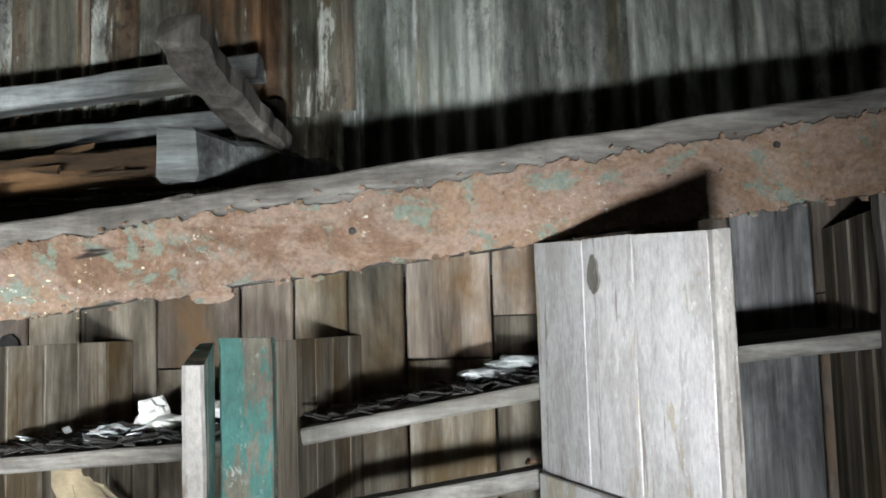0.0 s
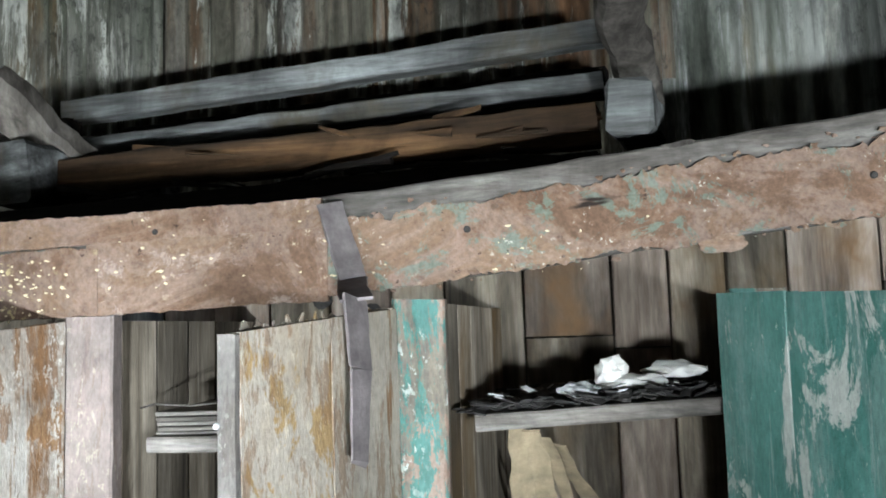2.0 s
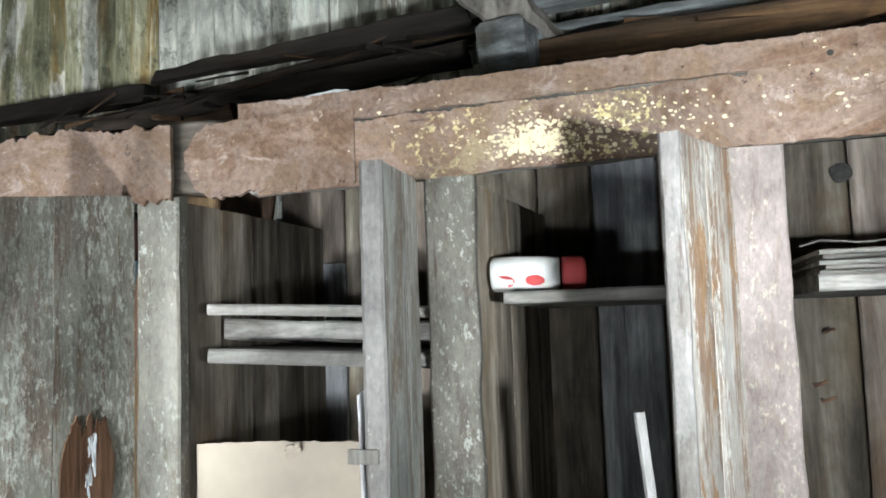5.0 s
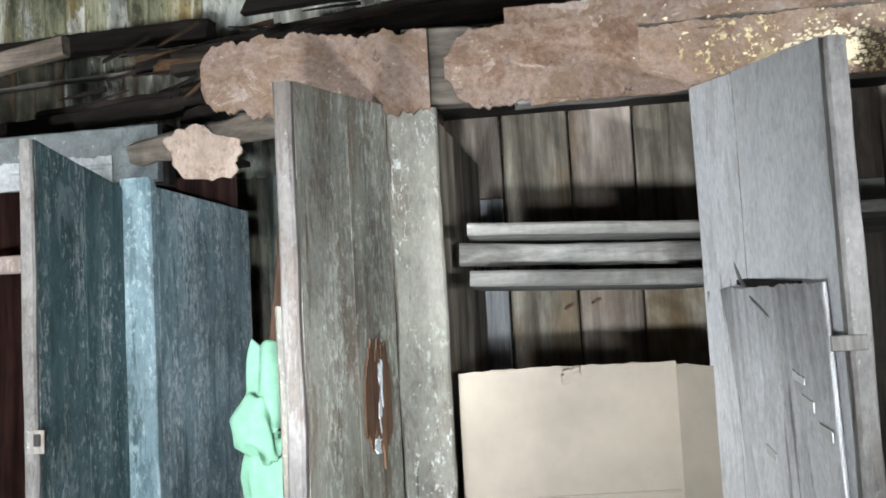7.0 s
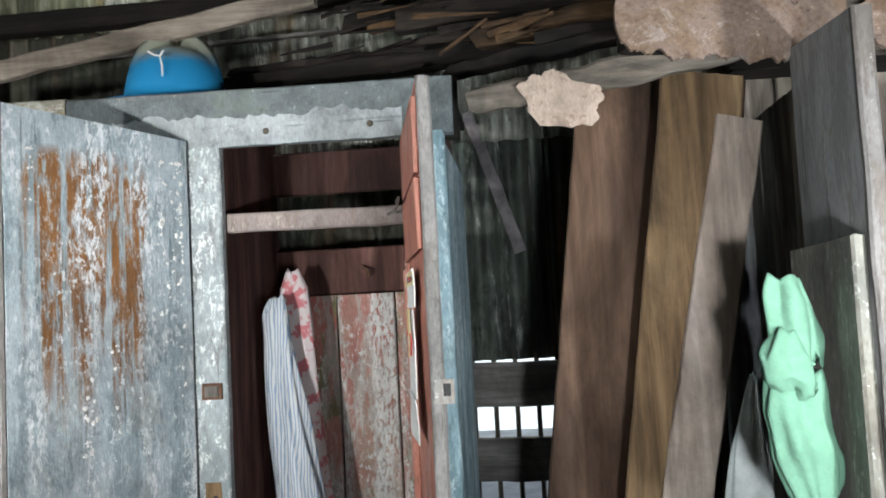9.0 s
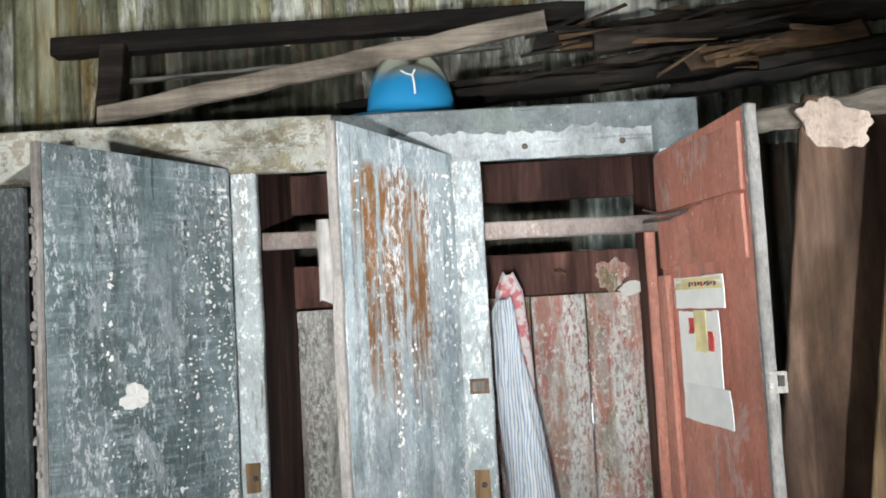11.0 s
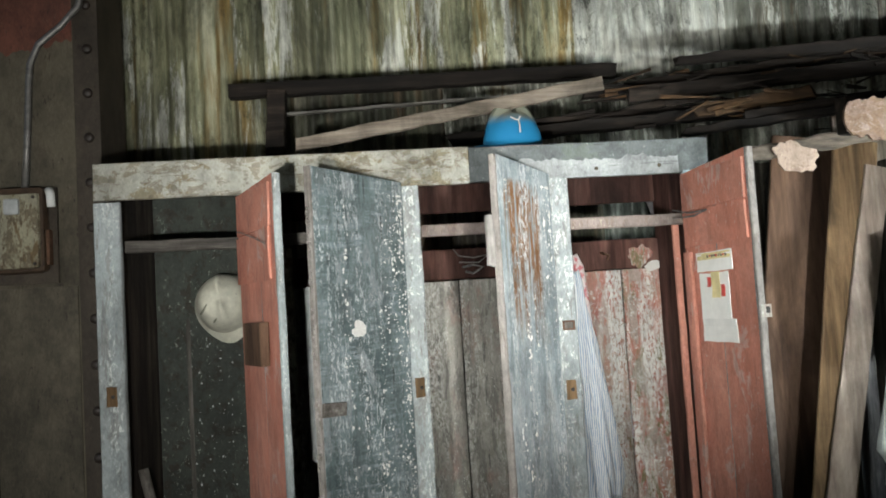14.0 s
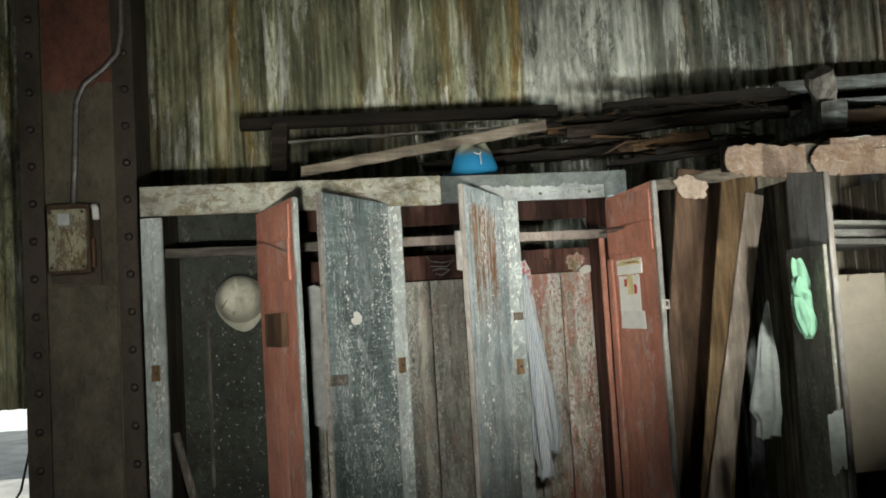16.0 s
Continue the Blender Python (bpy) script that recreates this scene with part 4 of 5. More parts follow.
put("back_rail", plank((-4.95, YB + 0.50, 1.75), (-3.35, YB + 0.50, 1.75), Z, 0.12, 0.018, 16, 0.002), M_REDBROWN, locker)
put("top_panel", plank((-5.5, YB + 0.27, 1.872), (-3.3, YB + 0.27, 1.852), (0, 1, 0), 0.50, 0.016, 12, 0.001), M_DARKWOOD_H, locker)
b1 = door(-4.985, 1.380, -4.795, 1.0, 1.735, 1.750, M_TEALGREY, locker, (0.6, 0.4), edge=M_BLUEPOST, inner=M_RED, label="red-backed locker door, standing wide open")
b2 = door(-4.416, 1.378, -4.694, 1.03, 1.752, 1.772, M_BLUEDOOR, locker, (1.0,), edge=M_EDGE, inner=M_REDBROWN, label="blue-grey flaking locker door, half open")
b3 = door(-3.885, 1.378, -4.103, 1.05, 1.752, 1.780, M_WHITEDOOR, locker, (1.0,), edge=M_EDGE, inner=M_REDBROWN, label="white-blue door with rust runs, half open")
b4 = door(-3.388, 1.380, -3.307, 0.97, 1.722, 1.745, M_TEALGREY, locker, (0.5, 0.5), edge=M_EDGE, inner=M_RED, label="red-backed locker door, standing wide open")

put("side_panel", plank((-3.321, YB + 0.27, 0), (-3.321, YB + 0.27, 1.72), (0, 1, 0), 0.51, 0.014, 24, 0.002, 0.01), M_PALEBLUE, locker, "pale blue end panel")

# ---- riveted column with its switch box ----
col = thing("steel_column", (-5.9, 1.95, 0), "brown painted riveted steel column with angle flanges", "column")
put("web_plate", box(-6.10, -5.70, 1.815, 2.15, 0, 4.0, 0.004), M_STEEL, col)
for x0, x1 in ((-6.175, -6.065), (-5.725, -5.62)):
    put("angle_flange", box(x0, x1, 1.80, 2.10, 0, 4.0, 0.005), M_FLANGE, col)


put("cover_plate", box(-6.058, -5.735, 1.806, 1.816, 0.0, 1.475, 0.003), M_STEEL, col, "lower cover plate")
put("red_paint_area", flake((-6.06, 1.8125, 0), (-5.73, 1.8125, 0), Z, 2.46, 3.9, 0.002, 40, 0.05, 0.0, 6), M_REDSTEEL, col, "old red paint")


def rivet(x, y, z, r=0.021):
    verts, faces, n = [], [], 10
    for j, (f, d) in enumerate(((1.0, 0.0), (0.92, 0.4 * r), (0.6, 0.75 * r))):
        for i in range(n):
            a = 2 * math.pi * i / n
            verts.append((x + r * f * math.cos(a), y - d, z + r * f * math.sin(a)))
        if j:
            for i in range(n):
                k = (i + 1) % n
                faces.append(((j - 1) * n + i, (j - 1) * n + k, j * n + k, j * n + i))
    faces.append(tuple(range(2 * n, 3 * n)))
    return verts, faces


for x in (-6.118, -5.667):
    for k in range(18):
        put("rivet", rivet(x + RND.uniform(-0.003, 0.003), 1.801, 0.42 + k * 0.1835), M_RIVET, col, smooth=True)
box1 = thing("switch_box", (-5.92, 1.78, 1.51), "cream painted iron switch box with rusty edges", "switch box")
put("backplate", box(-6.035, -5.80, 1.785, 1.80, 1.49, 1.875, 0.002), M_FLANGE, box1, "dark iron back plate")
put("case", box(-6.035, -5.825, 1.722, 1.79, 1.53, 1.875, 0.028), M_BOXRUST, box1, "rust-brown case rim")
put("cover", box(-6.022, -5.842, 1.704, 1.74, 1.548, 1.845, 0.016), M_BOX, box1, "cream cover with rusty edges")
put("nameplate", box(-5.972, -5.912, 1.698, 1.706, 1.762, 1.824, 0.010), M_GREYPAPER, box1, "small pale nameplate")
for x, z in ((-6.006, 1.565), (-5.858, 1.565), (-6.006, 1.828), (-5.858, 1.828)):
    put("screw", rivet(x, 1.7045, z, 0.007), M_RIVET, box1)
put("hinge", box(-5.826, -5.812, 1.735, 1.77, 1.56, 1.70, 0.004), M_RUSTMETAL, box1)
put("lever", tube([(-5.815, 1.75, 1.86), (-5.805, 1.74, 1.84), (-5.803, 1.74, 1.79)], 0.017, 10), M_WHITEPLASTIC, box1, "white lever", True)
single("conduit", tube([(-5.655, 1.775, 3.6), (-5.658, 1.775, 2.9), (-5.662, 1.775, 2.72), (-5.685, 1.775, 2.61), (-5.76, 1.775, 2.53), (-5.85, 1.775, 2.46), (-5.885, 1.775, 2.38), (-5.893, 1.775, 2.30), (-5.90, 1.77, 2.1), (-5.912, 1.76, 1.87)], 0.014, 10), M_WIRE, "bent steel conduit running down to the switch box", "pipe", smooth=True)
single("cable", tube([(-6.24, 2.0, 0.9), (-6.22, 1.95, 0.7), (-6.25, 1.9, 0.5), (-6.33, 1.9, 0.38), (-6.45, 1.9, 0.32)], 0.006, 8), M_DEBRIS, "black cable hanging beside the column", "cable", smooth=True)

glow = bpy.data.materials.new("bright_daylight_outside")
glow.use_nodes = True
gn = glow.node_tree.nodes
em = gn.new("ShaderNodeEmission")
em.inputs["Color"].default_value, em.inputs["Strength"].default_value = (0.9, 0.97, 1.0, 1), 1.6
glow.node_tree.links.new(em.outputs[0], gn["Material Output"].inputs["Surface"])
single("backdrop", box(-14, -2.0, 9.0, 9.02, -0.2, 6, 0), glow, "bright daylight beyond the shed", "backdrop", kind="structure")
single("ground", box(-14, 4.2, 2.5, 9.0, -0.15, 0.012, 0), M_YARD, "pale sunlit concrete yard behind the shed", "ground", kind="structure")
grille = thing("window_1", (-3.28, 2.4, 0.4), "gap in the wall closed with grey boards and bars", "window", kind="structure")
put("slat", plank((-3.47, 2.40, 1.105), (-3.07, 2.40, 1.10), Z, 0.145, 0.02, 10), M_PALEWOOD_H, grille)
put("slat", plank((-3.47, 2.40, 0.865), (-3.07, 2.40, 0.86), Z, 0.14, 0.02, 10), M_PALEWOOD_H, grille)
put("slat", plank((-3.47, 2.40, 0.32), (-3.07, 2.40, 0.32), Z, 0.62, 0.02, 10), M_GREYWOOD_H, grille)
for k in range(5):
    put("bar", tube([(-3.42 + k * 0.07, 2.43, 0.2), (-3.42 + k * 0.07, 2.43, 1.2)], 0.008, 8), M_STEEL, grille)

# ---- cloth, hats and papers ----


def cloth(rows, folds=7, depth=0.25, seed=1.0, n=40, flat=0.5, thick=1.0):
    """A hanging cloth: rings (x, y, z, half width) from the top down, gathered in soft folds, closed at both ends."""
    verts, faces = [], []
    fine = []
    for i in range(len(rows) - 1):
        for s in range(6):
            f = s / 6
            fine.append([a + (b - a) * f for a, b in zip(rows[i], rows[i + 1])])
    fine.append(list(rows[-1]))
    m = len(fine)
    for j, (x, y, z, w) in enumerate(fine):
        for i in range(n):
            a = 2 * math.pi * i / n
            wave = math.sin(a * folds + seed + 1.2 * math.sin(j * 0.16 + seed)) * depth * (0.35 + 0.65 * j / m)
            nn = noise.noise(Vector((math.cos(a) * 1.5, math.sin(a) * 1.5, j * 0.11 + seed * 7)))
            r = w * (1 + wave + 0.35 * nn)
            verts.append((x + r * math.cos(a), y + r * flat * math.sin(a) * thick, z + 0.015 * nn + (0.03 * noise.noise(Vector((i * 0.4, seed, 0))) if j == m - 1 else 0)))
        if j:
            o = (j - 1) * n
            for i in range(n):
                k = (i + 1) % n
                faces.append((o + k, o + i, o + n + i, o + n + k))
    faces.append(tuple(range(n)))
    faces.append(tuple(range(len(verts) - 1, len(verts) - n - 1, -1)))
    return verts, faces


single("towel", join(
    cloth([(-2.805, 0.785, 1.378, 0.020), (-2.802, 0.785, 1.34, 0.028), (-2.80, 0.78, 1.29, 0.034), (-2.805, 0.775, 1.26, 0.038)], 5, 0.14, 2.0, 48, 0.7),
    cloth([(-2.815, 0.765, 1.305, 0.018), (-2.82, 0.76, 1.275, 0.034), (-2.81, 0.762, 1.24, 0.036), (-2.80, 0.77, 1.225, 0.028)], 4, 0.14, 5.0, 48, 0.7),
    cloth([(-2.80, 0.775, 1.25, 0.032), (-2.805, 0.775, 1.20, 0.042), (-2.80, 0.772, 1.14, 0.042), (-2.792, 0.77, 1.09, 0.030), (-2.788, 0.77, 1.07, 0.016)], 7, 0.2, 1.0, 48, 0.6)),
    M_GREENCLOTH, "mint green towel knotted over the edge of an open door", "towel", smooth=True)
single("rag", cloth([(-2.765, 1.16, 1.21, 0.006), (-2.785, 1.16, 1.08, 0.03), (-2.80, 1.16, 0.90, 0.055), (-2.81, 1.16, 0.74, 0.07), (-2.80, 1.16, 0.69, 0.05), (-2.81, 1.16, 0.62, 0.052)], 4, 0.15, 3.0, 40, 0.5), M_WHITECLOTH, "grey-white rag hanging beside a leaning plank", "rag", smooth=True)
single("paper_scrap", flake((-2.80, 0.66, 0.55), (-2.76, 0.62, 0.58), Z, 0.0, 0.22, 0.003, 12, 0.04, 0.02, 20, 0.006), M_WHITECLOTH, "torn grey-white scrap stuck to an open door", "scrap")


def dome(c, rx, ry, h, to_world, rim=0.018, ridge=0.0):
    """A safety helmet shell: a dome with a flat brim and, if asked, a raised ridge; to_world places it."""
    verts, faces, n, rings = [], [], 36, 10
    prof = [(math.cos(t), math.sin(t)) for t in (math.pi / 2 * j / rings for j in range(rings))]
    loops = [(1 + rim / rx * 1.0, -0.012), (1 + rim / rx, -0.004), (1.0, 0.0)] + [(a ** 0.82, b) for a, b in prof[1:]]
    for j, (f, z) in enumerate(loops):
        for i in range(n):
            a = 2 * math.pi * i / n
            br = 1 + (0.22 * max(0, math.cos(a)) ** 4 if j < 2 else 0)
            zz = z * h if j > 2 else z
            zz += ridge * max(0, 1 - abs(math.sin(a)) * f * 5) * (z if j > 2 else 0)
            verts.append((rx * f * br * math.cos(a), ry * f * math.sin(a), zz))
        if j:
            o = (j - 1) * n
            for i in range(n):
                k = (i + 1) % n
                faces.append((o + i, o + k, o + n + k, o + n + i))
    o = len(verts)
    verts.append((0, 0, h * (1 + ridge)))
    for i in range(n):
        faces.append((o - n + i, o - n + (i + 1) % n, o))
    inner = [(x * 0.97, y * 0.97, z - 0.003) for x, y, z in verts]
    nf = len(verts)
    faces += [tuple(i + nf for i in reversed(f)) for f in faces[:]]
    for i in range(n):
        k = (i + 1) % n
        faces.append((i, i + nf, k + nf, k))
    return [Vector(c) + to_world.to_3x3() @ Vector(v) for v in verts + inner], faces


bluehat_k = Mat("blue_hat_shell", False)
hz = bluehat_k.nt.nodes.new("ShaderNodeSeparateXYZ")
bluehat_k.nt.links.new(bluehat_k.vec, hz.inputs[0])
hgrad = bluehat_k.mix(0.35, bluehat_k.mask(hz.outputs["Z"], 1.95, 2.03), bluehat_k.noise(30, 6, 0.7))
hcol = bluehat_k.mix(bluehat_k.mask(hgrad, 0.36, 0.70), (0.015, 0.17, 0.34), (0.22, 0.23, 0.18))
M_HATSHELL = bluehat_k.done(hcol, 0.5, bluehat_k.noise(60, 4), 0.2, 0.002, vary=0)
hat = thing("hard_hat", (-3.976, 1.56, 1.875), "dusty bright blue plastic hard hat on the locker top", "helmet")
put("shell", dome((-3.976, 1.56, 1.888), 0.118, 0.098, 0.138, pose(0, 0, 0, 0, -3, 200), 0.016, 0.05), M_HATSHELL, hat, smooth=True)
put("scratch", tube([(-3.990, 1.446, 1.985), (-3.975, 1.444, 1.975), (-3.962, 1.446, 1.972), (-3.958, 1.447, 1.95), (-3.958, 1.448, 1.925)], 0.0026, 6), M_PAPER, hat, "pale scratch")
put("scratch", tube([(-3.962, 1.446, 1.972), (-3.955, 1.449, 1.985)], 0.0026, 6), M_PAPER, hat)
dots = random.Random(77)
geos = []
for k in range(9):
    cx = -5.33 + k * 0.042 + dots.uniform(-0.008, 0.008)
    for q in range(dots.randint(14, 30)):
        r = 0.0008 + 0.0020 * dots.random() ** 2
        geos.append(blob_patch((cx + dots.gauss(0, 0.006), YB + 0.5005, 1.28 - 0.9 * dots.random() ** 1.2), (1, 0, 0.1), Z, r * dots.uniform(0.6, 1.4), r * dots.uniform(0.8, 2.2), 0.003, 8, 0.9))
tagged(put("paint_crumb", join(*geos), M_GREYPAPER, locker, "pale paint crumbs in rows"), kind="stuff")
hat2 = thing("hard_hat", (-5.14, 1.80, 1.3), "cream white plastic hard hat hung inside the locker", "helmet")
put("shell", dome((-5.142, 1.78, 1.362), 0.118, 0.112, 0.15, pose(0, 0, 0, 78, 20, 0) @ pose(0, 0, 0, 0, 0, -60), 0.010, 0.03), M_WHITEHAT, hat2, smooth=True)
put("strap", tube([(-5.06, 1.70, 1.47), (-5.04, 1.75, 1.49), (-5.02, 1.85, 1.52), (-5.01, 1.90, 1.55)], 0.006, 8), M_DEBRIS, hat2)

for dx, dz in ((-0.028, 0.018), (0.022, -0.016)):
    put("groove", tube([(-5.185 + dx + 0.03 * q, 1.675 - 0.035 * math.sin(math.pi * (q + 0.5) / 4), 1.31 + dz + 0.035 * q) for q in range(4)], 0.0045, 6), M_HATDUST, hat2, "dusty groove", True)
stripe = Mat("blue_striped_shirt", False)
wv = stripe.nt.nodes.new("ShaderNodeTexWave")
wv.wave_type, wv.bands_direction = "BANDS", "X"
wv.inputs["Scale"].default_value, wv.inputs["Distortion"].default_value, wv.inputs["Detail"].default_value = 40, 8.0, 2.5
mpw = stripe.nt.nodes.new("ShaderNodeMapping")
mpw.inputs["Scale"].default_value = (1, 0.8, 0.22)
stripe.nt.links.new(stripe.vec, mpw.inputs["Vector"])
stripe.nt.links.new(mpw.outputs[0], wv.inputs["Vector"])
M_SHIRT = stripe.done(stripe.mix(stripe.mask(wv.outputs["Fac"], 0.45, 0.8), (0.47, 0.475, 0.47), (0.20, 0.26, 0.34)), 0.95, stripe.noise(60, 4), 0.3, 0.003, vary=0, spec=0.1)
spot = Mat("red_blotched_cloth", False)
M_SPOT = spot.done(spot.mix(spot.mask(spot.noise(28, 4, 0.6), 0.52, 0.58), (0.58, 0.51, 0.50), (0.50, 0.17, 0.18)), 0.95, spot.noise(60, 4), 0.3, 0.003, vary=0, spec=0.1)
shirt = thing("shirt", (-3.73, 1.56, 0.42), "blue and white striped shirt hanging from a hook", "shirt")
put("body", cloth([(-3.765, 1.62, 1.405, 0.014), (-3.765, 1.62, 1.36, 0.032), (-3.758, 1.62, 1.24, 0.04), (-3.742, 1.62, 1.05, 0.048), (-3.715, 1.62, 0.82, 0.058), (-3.685, 1.62, 0.62, 0.056), (-3.672, 1.62, 0.545, 0.03)], 8, 0.17, 1.3, 64, 0.6), M_SHIRT, shirt, smooth=True)
put("sleeve", cloth([(-3.755, 1.60, 1.0, 0.012), (-3.75, 1.60, 0.85, 0.032), (-3.74, 1.595, 0.68, 0.042), (-3.73, 1.59, 0.54, 0.046), (-3.72, 1.59, 0.48, 0.034), (-3.725, 1.59, 0.43, 0.038)], 7, 0.2, 2.6, 56, 0.6), M_SHIRT, shirt, smooth=True)
single("scarf", cloth([(-3.745, 1.72, 1.475, 0.012), (-3.745, 1.72, 1.43, 0.036), (-3.745, 1.72, 1.32, 0.046), (-3.738, 1.72, 1.1, 0.052), (-3.73, 1.72, 0.8, 0.054)], 4, 0.12, 4.2, 40, 0.6), M_SPOT, "white cloth with red blotches hanging behind the shirt", "cloth", smooth=True)

# papers pinned to the red door
u4 = (Vector((-3.307, 0.97, 0)) - Vector((-3.388, 1.38, 0)))


def on_b4(f, z, out=0.016):
    n = Vector((-u4.y, u4.x, 0)).normalized()
    p = Vector((-3.388, 1.38, z)) + u4 * f - n * out
    return p


def pinned(name, f0, f1, z0, z1, m, parent, label="", rag=0.003, out=0.022):
    return put(name, flake(on_b4(f0, 0, out), on_b4(f1, 0, out), Z, z0, z1, 0.002, 14, rag, rag, 20, 0.003), m, parent, label)


papers = thing("pinned_papers", on_b4(0.5, 1.13), "curled white paper sheets pinned to the red door", "papers")
pinned("sheet", 0.22, 0.76, 1.365, 1.432, M_SHEET, papers, "white sheet with a yellow heading")
pinned("heading", 0.24, 0.74, 1.405, 1.428, M_YELLOWPAPER, papers, "yellow heading", 0.001, 0.0245)
for k in range(9):
    pinned("print_bar", 0.40 + k * 0.034, 0.418 + k * 0.034, 1.411 + 0.002 * (k % 2), 1.420, M_REDINK if k % 3 == 1 else M_DARKINK, papers, "", 0.0005, 0.0262)
pinned("sheet", 0.26, 0.70, 1.20, 1.36, M_SHEET, papers, "", 0.006, 0.026)
pinned("label_strip", 0.46, 0.58, 1.275, 1.362, M_YELLOWPAPER, papers, "yellow label", 0.002, 0.030)
pinned("print_block", 0.40, 0.45, 1.312, 1.345, M_REDINK, papers, "red print", 0.001, 0.030)
pinned("print_block", 0.60, 0.65, 1.278, 1.318, M_REDINK, papers, "red print", 0.001, 0.030)
pinned("sheet", 0.27, 0.78, 1.128, 1.205, M_SHEET, papers, "", 0.002, 0.028)
# battens, wires and latches of the pale locker
put("batten", plank(on_b4(0.5, 1.455, 0.015), on_b4(0.5, 1.58, 0.016), u4, 0.40, 0.009, 8, 0.004, 0.008), M_RED, b4, "red cross board")
put("batten", plank(on_b4(0.5, 1.585, 0.016), on_b4(0.5, 1.715, 0.015), u4, 0.40, 0.009, 8, 0.004, 0.008), M_RED, b4)
put("stile", plank(on_b4(0.06, 0.2, 0.018), on_b4(0.06, 1.44, 0.018), u4, 0.05, 0.014, 20, 0.003), M_RED, b4)
put("wire", tube([on_b4(-0.1, 1.60, 0.03), on_b4(0.2, 1.575, 0.036), on_b4(0.5, 1.572, 0.038), on_b4(0.3, 1.56, 0.04), on_b4(0.0, 1.565, 0.05)], 0.003, 6), M_WIRE, b4)
put("latch_plate", box(-3.312, -3.278, 0.955, 0.959, 1.207, 1.247, 0.002), M_GREYBACK, b4, "small pale latch plate")
put("latch_hole", box(-3.296, -3.284, 0.952, 0.956, 1.22, 1.24, 0.001), M_DEBRIS, b4)
u1 = Vector((-4.795, 1.0, 0)) - Vector((-4.985, 1.38, 0))


def on_b1(f, z, out=0.016):
    n = Vector((-u1.y, u1.x, 0)).normalized()
    return Vector((-4.985, 1.38, z)) + u1 * f - n * out


put("batten", plank(on_b1(0.48, 1.585, 0.016), on_b1(0.48, 1.73, 0.015), u1, 0.38, 0.009, 8, 0.004, 0.008), M_RED, b1, "red cross board")
put("batten", plank(on_b1(0.45, 1.42, 0.015), on_b1(0.45, 1.578, 0.016), u1, 0.38, 0.009, 8, 0.006, 0.015), M_RED, b1)
put("lock_block", plank(on_b1(0.55, 1.145, 0.03), on_b1(0.55, 1.285, 0.03), u1, 0.20, 0.03, 8, 0.003), M_BROWNBOARD, b1, "brown lock block")
put("wire", tube([on_b1(0.2, 1.60, 0.04), on_b1(0.45, 1.585, 0.05), on_b1(0.7, 1.56, 0.045), on_b1(0.95, 1.53, 0.035)], 0.002, 6), M_WIRE, b1)
n2 = Vector((-4.694, 1.03, 0)) - Vector((-4.416, 1.378, 0))
put("latch_plate", plank(Vector((-4.416, 1.378, 0.995)) + n2 * 0.78 + Vector((0.0125, -0.0102, 0)), Vector((-4.416, 1.378, 1.0)) + n2 * 1.0 + Vector((0.0125, -0.0102, 0)), Z, 0.045, 0.01, 4, 0.002, 0.004), M_GREYWOOD_H, b2, "wooden turn button")
put("plate_face", plank((-3.84, YB - 0.0245, 1.196), (-3.84, YB - 0.0245, 1.219), (1, 0, 0), 0.03, 0.003, 2, 0.001), M_GREYWOOD, locker, "worn plate face")
put("latch_plate", plank((-3.84, YB - 0.02, 1.19), (-3.84, YB - 0.02, 1.225), (1, 0, 0), 0.045, 0.006, 2, 0.001), M_RUSTMETAL, locker, "small rusty number plate")
put("paint_scab", blob_patch(Vector((-4.416, 1.378, 1.243)) + n2 * 0.58 + Vector((0.0101, -0.0082, 0)), n2, Z, 0.032, 0.026, 0.006, 30, 0.5), M_PAPER, b2, "cream crust")
n3, o3 = Vector((-0.218, -0.328, 0)), Vector((0.0100, -0.0066, 0))
crumb = random.Random(12)
for d, q0, n, o, lo, hi, cnt, f0, f1 in ((b2, Vector((-4.416, 1.378, 0)), n2, Vector((0.0094, -0.0077, 0)), 0.5, 1.70, 620, 0.03, 0.75), (b3, Vector((-3.885, 1.378, 0)), n3, Vector((0.0099, -0.0065, 0)), 0.5, 1.70, 260, 0.05, 0.95)):
    geos = []
    runs = [(f0 + (f1 - f0) * crumb.random() ** 1.7, crumb.uniform(lo, hi), crumb.uniform(0.04, 0.20)) for _ in range(cnt // 14)]
    for _ in range(cnt):
        fr, zr, sp = crumb.choice(runs)
        f, z, r = min(f1, max(f0, fr + crumb.gauss(0, 0.02))), min(hi, max(lo, zr + crumb.gauss(0, sp))), 0.0008 + 0.0035 * crumb.random() ** 2.5
        geos.append(blob_patch(q0 + n * f + o + Vector((0, 0, z)), -n, Z, r, r * crumb.uniform(0.6, 1.7), 0.003, 10, 1.1))
    tagged(put("paint_crumb", join(*geos), M_PAPER, d, "curled white paint crumbs"), kind="stuff")
put("edge_block", plank((-4.128, 1.048, 1.42), (-4.128, 1.046, 1.585), (1, 0, 0), 0.03, 0.02, 4, 0.004, 0.008), M_PALEWOOD, b3, "pink pale block")
for x in (-3.70, -3.47):
    put("bolt_head", rivet(x, YB - 0.015, 1.765, 0.008), M_STEEL, locker)
